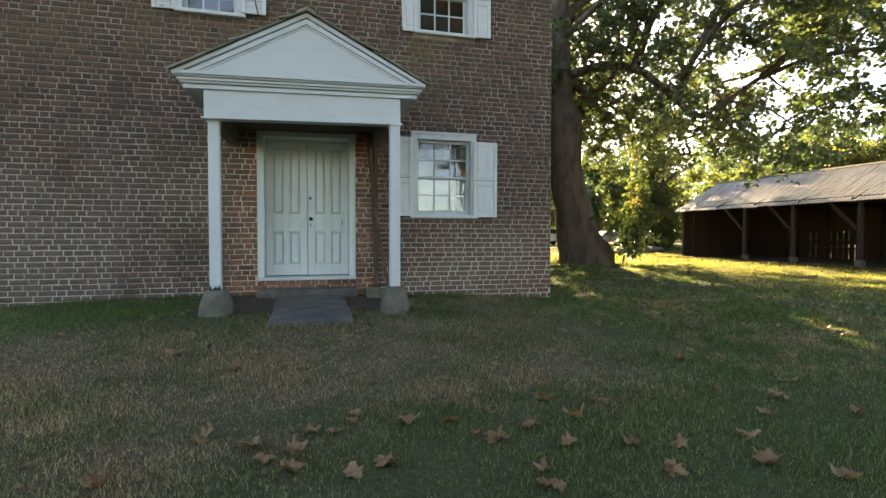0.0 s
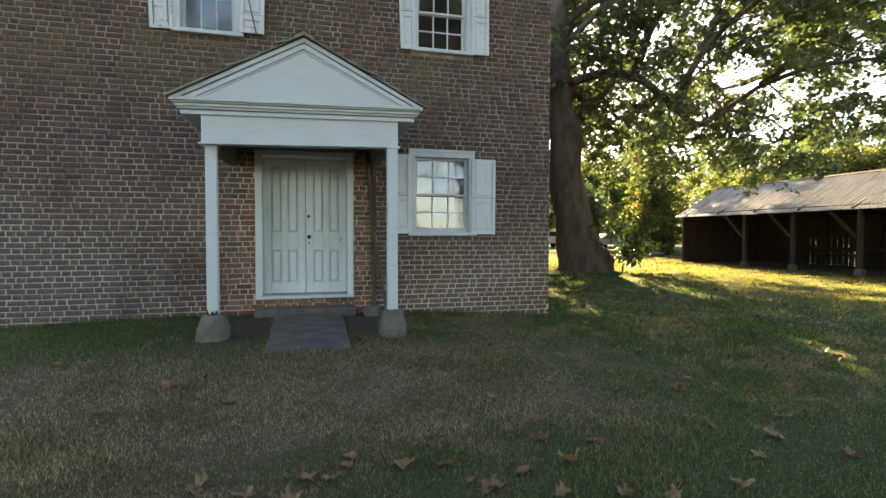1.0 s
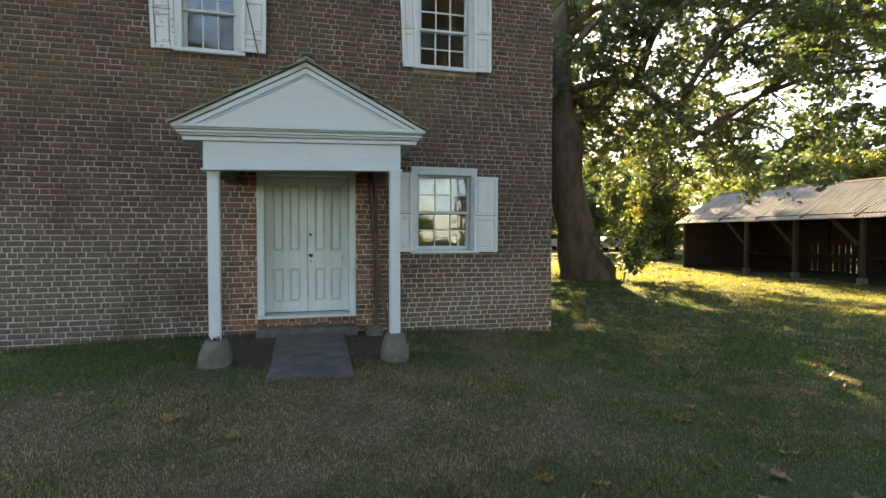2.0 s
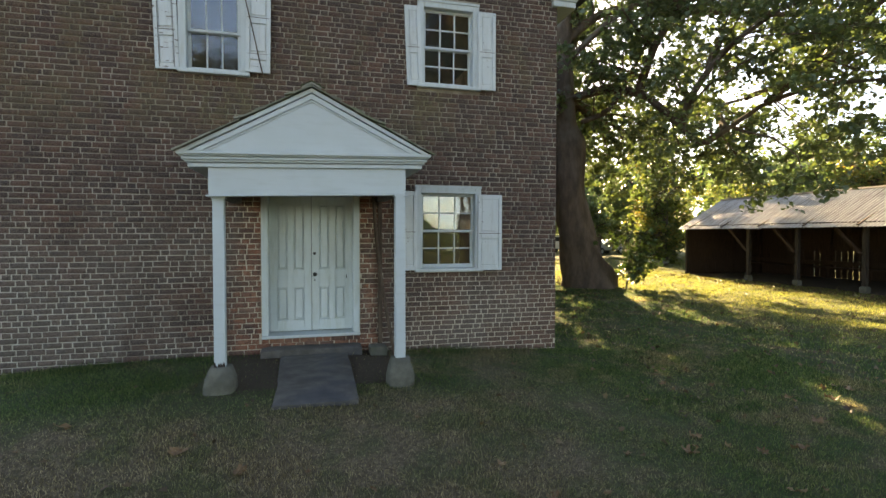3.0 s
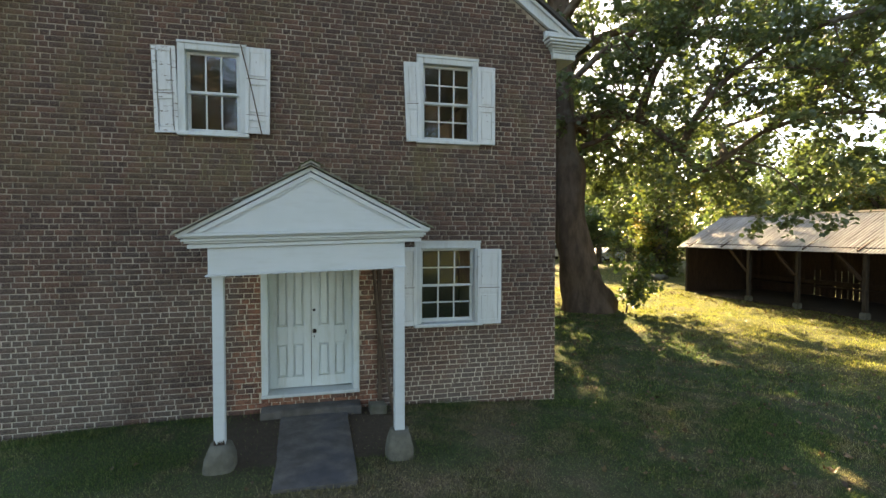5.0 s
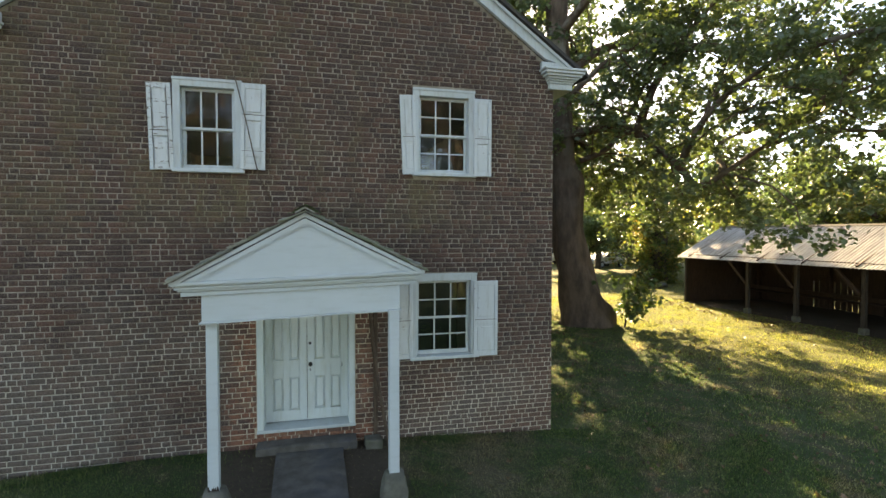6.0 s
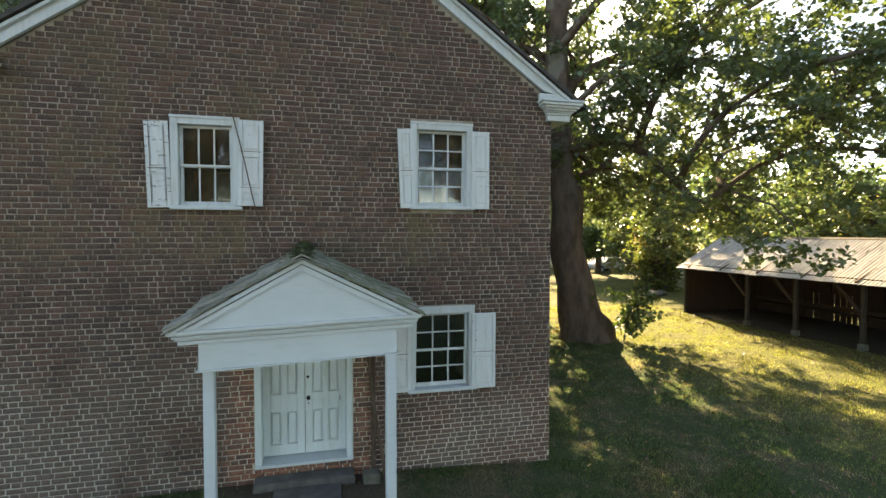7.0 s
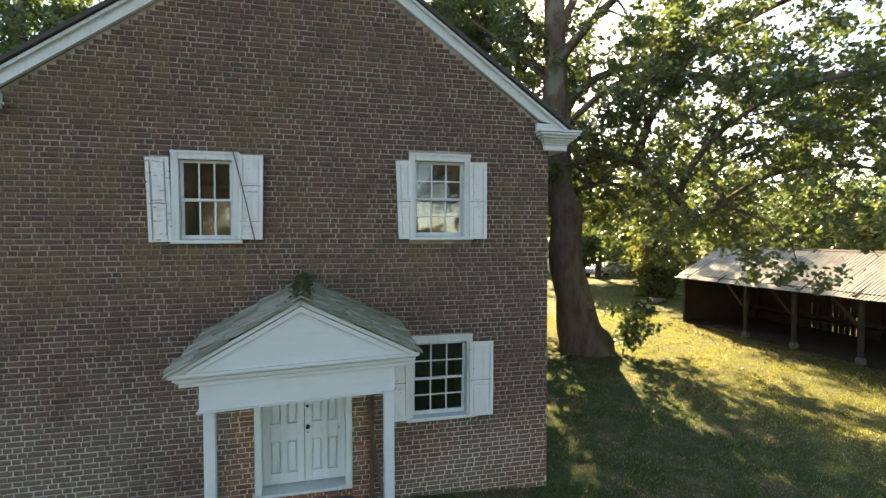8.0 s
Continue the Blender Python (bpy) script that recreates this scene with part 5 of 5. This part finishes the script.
# ---- far things ----


def build_car(at, turn, paint, label, category, pickup=False):
    car = empty("pickup_truck" if pickup else "parked_car", label, category)
    car.matrix_basis = pose(*at, 0, 0, turn)
    bm = bmesh.new()
    if pickup:
        line = [(-2.6, 0.45), (2.5, 0.45), (2.6, 0.8), (2.5, 1.05), (1.2, 1.15), (0.6, 1.75), (-0.7, 1.78), (-0.85, 1.15), (-2.6, 1.12)]
    else:
        line = [(-2.1, 0.4), (2.1, 0.4), (2.2, 0.65), (2.1, 0.85), (1.1, 0.98), (0.4, 1.42), (-1.0, 1.45), (-1.7, 1.05), (-2.15, 0.98), (-2.2, 0.6)]
    prism(bm, line, -0.85, 0.85)
    bmesh.ops.bevel(bm, geom=list(bm.edges), offset=0.05, segments=2, affect="EDGES")
    part("body", bm, paint, car, smooth=False)
    for s in (-1, 1):
        bm = bmesh.new()
        y0, y1 = (0.853, 0.862) if s > 0 else (-0.862, -0.853)
        if pickup:
            prism(bm, [(-0.65, 1.2), (0.95, 1.2), (0.5, 1.66), (-0.6, 1.68)], y0, y1)
        else:
            prism(bm, [(-1.4, 1.03), (0.85, 1.03), (0.32, 1.34), (-0.95, 1.36)], y0, y1)
        part("side_window", bm, M_CARGLASS, car)
        for x in (-1.4, 1.4):
            bm = bmesh.new()
            tube(bm, [(x, s * 0.70, 0.33), (x, s * 0.88, 0.33)], [0.33, 0.33], 20)
            w = part("wheel", bm, M_RUBBER, car)
            bm = bmesh.new()
            tube(bm, [(x, s * 0.882, 0.33), (x, s * 0.895, 0.33)], [0.19, 0.17], 16)
            part("rim", bm, M_CARGREY, w)
        part("headlight", boxes((2.13 if not pickup else 2.53, 2.22 if not pickup else 2.62, min(s * 0.5, s * 0.78), max(s * 0.5, s * 0.78), 0.66, 0.78)), M_CARWHITE, car)
    bm = bmesh.new()
    if pickup:
        bar(bm, (1.12, 0, 1.2), (0.68, 0, 1.69), 1.4, 0.02)
    else:
        bar(bm, (1.06, 0, 1.02), (0.46, 0, 1.40), 0.02, 1.4)
    part("windscreen", bm, M_CARGLASS, car)


build_car((27.4, 36.0, 0.1), -160, M_CARGREY, "silver car parked in shade behind the trees", "car")
build_car((24.2, 41.0, 0.1), 15, M_CARWHITE, "white pickup truck parked beyond the lawn", "truck", pickup=True)


def build_marker():
    bm = bmesh.new()
    tube(bm, [(24.6, 24.0, 0.0), (24.6, 24.0, 0.45), (24.6, 24.0, 0.75), (24.6, 24.0, 0.95)], [0.2, 0.19, 0.12, 0.05], 10, 0.1)
    tagged(part("white_stone", bm, M_CARWHITE, smooth=True), "small white upright stone by the far trees", "stone")
    rng = np.random.default_rng(77)
    for x, y, r in ((19.6, 18.2, 0.45), (20.4, 18.6, 0.3)):
        bm = bmesh.new()
        bmesh.ops.create_icosphere(bm, subdivisions=3, radius=r)
        for v in bm.verts:
            v.co *= 1 + 0.3 * noise.noise(v.co * 3 + Vector((x, 0, 0)))
            v.co.z *= 0.6
            v.co += Vector((x, y, 0.2))
        tagged(part("field_stone", bm, M_STONE, smooth=True), "rough brown field stone at the lawn's edge", "stone")


build_marker()

# ---- lawn: blades and fallen leaves ----


def build_grass():
    rng = np.random.default_rng(17)

    def blades(n, x0, x1, y0, y1, h0, h1, wid):
        x, y = rng.uniform(x0, x1, n), rng.uniform(y0, y1, n)
        free = ~((np.abs(x) < HALF + 0.02) & (y > -0.02)) & ~((x > 16.9) & (x < 21.3) & (y > SY0) & (y < SY1)) & ~((x > -0.40) & (x < 0.46) & (y > -2.31) & (y < 0)) & ~((np.abs(x) < 1.25) & (y > -1.75) & (y < 0) & (rng.uniform(0, 1, n) < 0.94))
        tuft = np.sin(x * 2.3 + np.sin(y * 1.9)) * np.sin(y * 2.7 + np.cos(x * 1.3)) * 0.5 + 0.5
        free &= rng.uniform(0, 1, n) < 0.45 + 0.55 * tuft
        x, y, tuft = x[free], y[free], tuft[free]
        n = len(x)
        z = ground_z(x, y)
        h = rng.uniform(h0, h1, n) * (0.65 + 0.55 * tuft)
        a = rng.uniform(0, 2 * np.pi, n)
        b = rng.uniform(0, 2 * np.pi, n)
        lean = h * rng.uniform(0.1, 0.8, n)
        w = wid * rng.uniform(0.6, 1.3, n)
        base = np.stack([x, y, z - 0.004], 1)
        side = np.stack([np.cos(a), np.sin(a), 0 * a], 1) * w[:, None]
        out = np.stack([np.cos(b) * lean, np.sin(b) * lean, h], 1)
        v = np.stack([base - side, base + side, base + out], 1).reshape(-1, 3)
        return v, np.arange(n * 3).reshape(n, 3)

    v1, f1 = blades(560000, -6.0, 7.0, -6.3, -0.0, 0.015, 0.045, 0.0027)
    v2, f2 = blades(200000, 3.6, 17.2, -3.0, 16.0, 0.025, 0.06, 0.008)
    v3, f3 = blades(30000, 4.0, 24, 12.0, 26.0, 0.03, 0.07, 0.012)
    v5, f5 = blades(170000, -6.0, 7.0, -9.5, -6.3, 0.015, 0.045, 0.0035)
    v4, f4 = blades(5000, -4.2, 4.2, -0.35, -0.02, 0.03, 0.09, 0.004)
    vs, fs, off = [], [], 0
    for v, f in ((v1, f1), (v2, f2), (v3, f3), (v4, f4), (v5, f5)):
        vs.append(v)
        fs.append(f + off)
        off += len(v)
    tagged(array_mesh("grass", np.concatenate(vs), np.concatenate(fs), M_BLADE), "short green and straw-coloured grass blades", "grass", kind="stuff")


build_grass()


def build_leaf_mesh(seed):
    """A dry curled sycamore leaf with its stalk."""
    rng = np.random.default_rng(seed)
    bm = bmesh.new()
    shape = [(0, -0.42), (0.2, -0.5), (0.42, -0.36), (0.34, -0.12), (0.62, 0.02), (0.58, 0.2), (0.3, 0.18), (0.2, 0.34), (0.08, 0.62), (-0.06, 0.6), (-0.2, 0.34), (-0.3, 0.18), (-0.6, 0.2), (-0.6, 0.0), (-0.34, -0.12), (-0.42, -0.36), (-0.2, -0.5)]
    curl = rng.uniform(0.3, 1.5)
    fold = rng.uniform(-0.5, 0.8)
    shape = [(x * rng.uniform(0.72, 1.12) + 0.08 * y, y * rng.uniform(0.72, 1.12)) for x, y in shape]

    def lift(x, y):
        return curl * (x * x + 0.6 * y * y) + fold * abs(x) * 0.5 + 0.22 * math.sin(6 * x + seed) * math.sin(5 * y + 2 * seed) + 0.1 * math.sin(13 * x - seed) * math.cos(11 * y)
    mid = [bm.verts.new((x * 0.5, y * 0.5, lift(x * 0.5, y * 0.5))) for x, y in shape]
    rim = [bm.verts.new((x, y, lift(x, y) + rng.uniform(-0.12, 0.16))) for x, y in shape]
    c = bm.verts.new((0, 0, 0))
    for i in range(len(shape)):
        j = (i + 1) % len(shape)
        bm.faces.new((c, mid[i], mid[j]))
        bm.faces.new((mid[i], rim[i], rim[j], mid[j]))
    s = [bm.verts.new(p) for p in ((-0.012, -0.42, 0.05), (0.012, -0.42, 0.05), (0.03, -0.8, 0.12), (0.01, -0.8, 0.12))]
    bm.faces.new(s)
    me = bpy.data.meshes.new("fallen_leaf")
    bm.to_mesh(me)
    bm.free()
    me.materials.append(M_DEAD)
    return me


def build_fallen_leaves():
    rnd = random.Random(23)
    meshes = [build_leaf_mesh(s) for s in range(14)]
    # leaves that lie singly on the grass before the house
    lying = [(-2.2, -2.32), (-1.13, -2.91), (-0.58, -3.3), (-1.34, -4.83), (-0.91, -5.13), (0.28, -4.48), (0.02, -4.7), (0.14, -4.73), (-0.07, -4.95), (-0.22, -5.04), (-0.13, -5.18), (0.2, -5.29), (0.38, -5.2), (-0.3, -4.86), (-0.55, -4.66), (0.58, -4.65), (1.26, -4.94), (1.09, -5.47), (1.04, -5.61), (1.36, -5.22), (1.7, -5.32), (1.93, -5.4), (2.21, -5.67), (2.41, -5.9), (1.94, -4.69), (1.6, -4.88), (3.93, -3.96), (4.37, -3.94), (3.53, -4.57), (2.87, -4.63), (3.15, -4.9), (0.83, -4.7), (0.98, -5.08), (1.56, -4.51), (1.75, -4.19), (2.69, -3.72), (3.26, -3.78), (3.61, -3.49), (3.38, -5.27), (2.37, -5.39), (1.69, -5.64), (5.11, -3.5), (5.89, -3.04)]
    spots = []
    for k, (x, y) in enumerate(lying):
        spots.append((x, y, rnd.uniform(0.09, 0.18)))
        if k % 2 == 0 and y < -3.4:
            spots.append((x + rnd.uniform(-0.07, 0.07), y + rnd.uniform(-0.05, 0.05), rnd.uniform(0.09, 0.14)))
    for k in range(46):
        spots.append((rnd.uniform(1.5, 8.5), rnd.uniform(-5.2, -1.0), rnd.uniform(0.06, 0.13)))
    for k in range(24):
        spots.append((rnd.uniform(-4.5, 1.5), rnd.uniform(-5.4, -2.6), rnd.uniform(0.04, 0.11)))
    for k, (x, y, size) in enumerate(spots):
        if -0.45 < x < 0.5 and y > -2.5:
            continue
        ob = new("fallen_leaf", meshes[k % 14])
        ob.matrix_basis = pose(x, y, float(ground_z(x, y)) + 0.018, rnd.uniform(-22, 22), rnd.uniform(-22, 22), rnd.uniform(0, 360)) @ Matrix.Diagonal((size * rnd.uniform(0.65, 0.95), size * rnd.uniform(0.5, 0.85), size * rnd.uniform(0.3, 0.7), 1))
        tagged(ob, "dry brown curled sycamore leaf lying on the grass", "leaf", "fallen leaves")
    rng = np.random.default_rng(29)
    n = 1700
    x, y = rng.uniform(4.0, 17.0, n), rng.uniform(-3.5, 17.0, n)
    x2, y2 = rng.uniform(-7, 4, 70), rng.uniform(-4, -0.1, 70)
    x3, y3 = rng.normal(15.9, 0.6, 1300), rng.uniform(-2, 12.5, 1300)
    x, y = np.concatenate([x, x2, x3]), np.concatenate([y, y2, y3])
    off_slab = ~((np.abs(x) < 0.55) & (y > -2.5))
    x, y = x[off_slab], y[off_slab]
    v, f = leaf_arrays(np.stack([x, y, ground_z(x, y) + 0.03], 1), rng.uniform(0.035, 0.085, len(x)), rng, 0.0, LOBES, 0.5)
    tagged(array_mesh("leaf_litter", v, f, M_LITTER), "scattered brown leaves over the lawn", "leaf litter", kind="stuff")


build_fallen_leaves()

# ---- bricks of the gable wall, last ----


def build_bricks():
    rnd = random.Random(2)
    course, joint, long, short = 0.0747, 0.0112, 0.203, 0.097
    pads = [(h[0] - 0.012, h[1] + 0.012, h[2] - 0.008, h[3] + 0.008) for h in HOLES.values()]

    def unit(w):
        bm = bmesh.new()
        h, b = course - joint, 0.005
        y0, yb = 0.0, 0.012
        rim = [bm.verts.new(p) for p in ((0, yb, 0), (w, yb, 0), (w, yb, h), (0, yb, h))]
        edge = [bm.verts.new(p) for p in ((0, y0 + b, 0), (w, y0 + b, 0), (w, y0 + b, h), (0, y0 + b, h))]
        face = [bm.verts.new(p) for p in ((b, y0, b), (w - b, y0, b), (w - b, y0, h - b), (b, y0, h - b))]
        bm.faces.new(face)
        for i in range(4):
            j = (i + 1) % 4
            bm.faces.new((edge[i], edge[j], face[j], face[i]))
            bm.faces.new((rim[i], rim[j], edge[j], edge[i]))
        bmesh.ops.recalc_face_normals(bm, faces=bm.faces)
        me = bpy.data.meshes.new("brick")
        bm.to_mesh(me)
        bm.free()
        me.materials.append(M_BRICK_ONE)
        return me

    stretcher, header = unit(long), unit(short)
    singles, joined = [], []
    n = int((APEX + 0.3) / course)
    for c in range(-2, n):
        z0 = 0.02 + c * course
        z1 = z0 + course - joint
        lim = HALF if z1 < EAVE - 0.04 else min(HALF, (APEX - 0.045 - z1) / PITCH)
        if lim < 0.1:
            break
        spans = [(-lim, lim)]
        for a, b, lo, hi in pads:
            if hi > z0 and lo < z1:
                spans = [s for p, q in spans for s in ((p, min(q, a)), (max(p, b), q)) if s[1] - s[0] > 0.03]
        # Flemish bond: each course sets its headers over the stretchers below
        x = -HALF - (0.0 if c % 2 else (long + short) / 2 + joint) - 0.10 + rnd.uniform(-0.012, 0.012)
        k = 0
        while x < lim:
            k += 1
            is_long = (k % 2 == 0) != (rnd.random() < 0.06)
            w = (long if is_long else short) * rnd.uniform(0.97, 1.03)
            for p, q in spans:
                a, b = max(x, p), min(x + w, q)
                if b - a > 0.022:
                    proud = rnd.uniform(-0.003, 0.0015)
                    dz = rnd.uniform(-0.0025, 0.0025) + 0.012 * math.sin(a * 0.8 + c * 0.05) * 0.5
                    spec = (a, b, z0 + dz, is_long, proud)
                    if 1.12 < a and b < HALF + 0.01 and 0.10 < z0 < 1.33:
                        singles.append(spec)
                    else:
                        joined.append(spec)
            x += w + joint * rnd.uniform(0.9, 1.55)
    if len(singles) > 285:
        joined += singles[285:]
        singles = singles[:285]
    V, F = [], []
    h, b = course - joint, 0.005
    for a, e, z, is_long, proud in joined:
        i = len(V)
        t = [rnd.uniform(-0.0022, 0.0022) for _ in range(8)]
        V += [(a, 0.012, z), (e, 0.012, z), (e, 0.012, z + h), (a, 0.012, z + h)]
        V += [(a + t[0], proud + b, z + t[1]), (e + t[2], proud + b, z + t[3]), (e + t[4], proud + b, z + h + t[5]), (a + t[6], proud + b, z + h + t[7])]
        V += [(a + b + t[0], proud, z + b + t[1]), (e - b + t[2], proud, z + b + t[3]), (e - b + t[4], proud, z + h - b + t[5]), (a + b + t[6], proud, z + h - b + t[7])]
        F.append((i + 8, i + 9, i + 10, i + 11))
        for q in range(4):
            p = (q + 1) % 4
            F.append((i + 4 + q, i + 4 + p, i + 8 + p, i + 8 + q))
            F.append((i + q, i + p, i + 4 + p, i + 4 + q))
    ob = array_mesh("brickwork", np.array(V), np.array(F), M_BRICK, front_wall)
    tagged(ob, kind="stuff")
    x0, x1, z0, _ = HOLES["door"]
    k, x = 0, x0 - 0.01
    while x < x1 - 0.02:
        w = (short, long)[k % 3 == 1] * rnd.uniform(0.95, 1.05)
        singles.append((x, min(x + w, x1 + 0.01), z0 - 0.074, w > 0.15, -0.004))
        x, k = x + w + joint, k + 1
    for a, e, z, is_long, proud in singles:
        base = stretcher if is_long else header
        ob = new("brick", base)
        ob.parent = front_wall
        ob.location = (a, proud, z)
        ob.scale = ((e - a) / (long if is_long else short), 1, 1)


build_bricks()
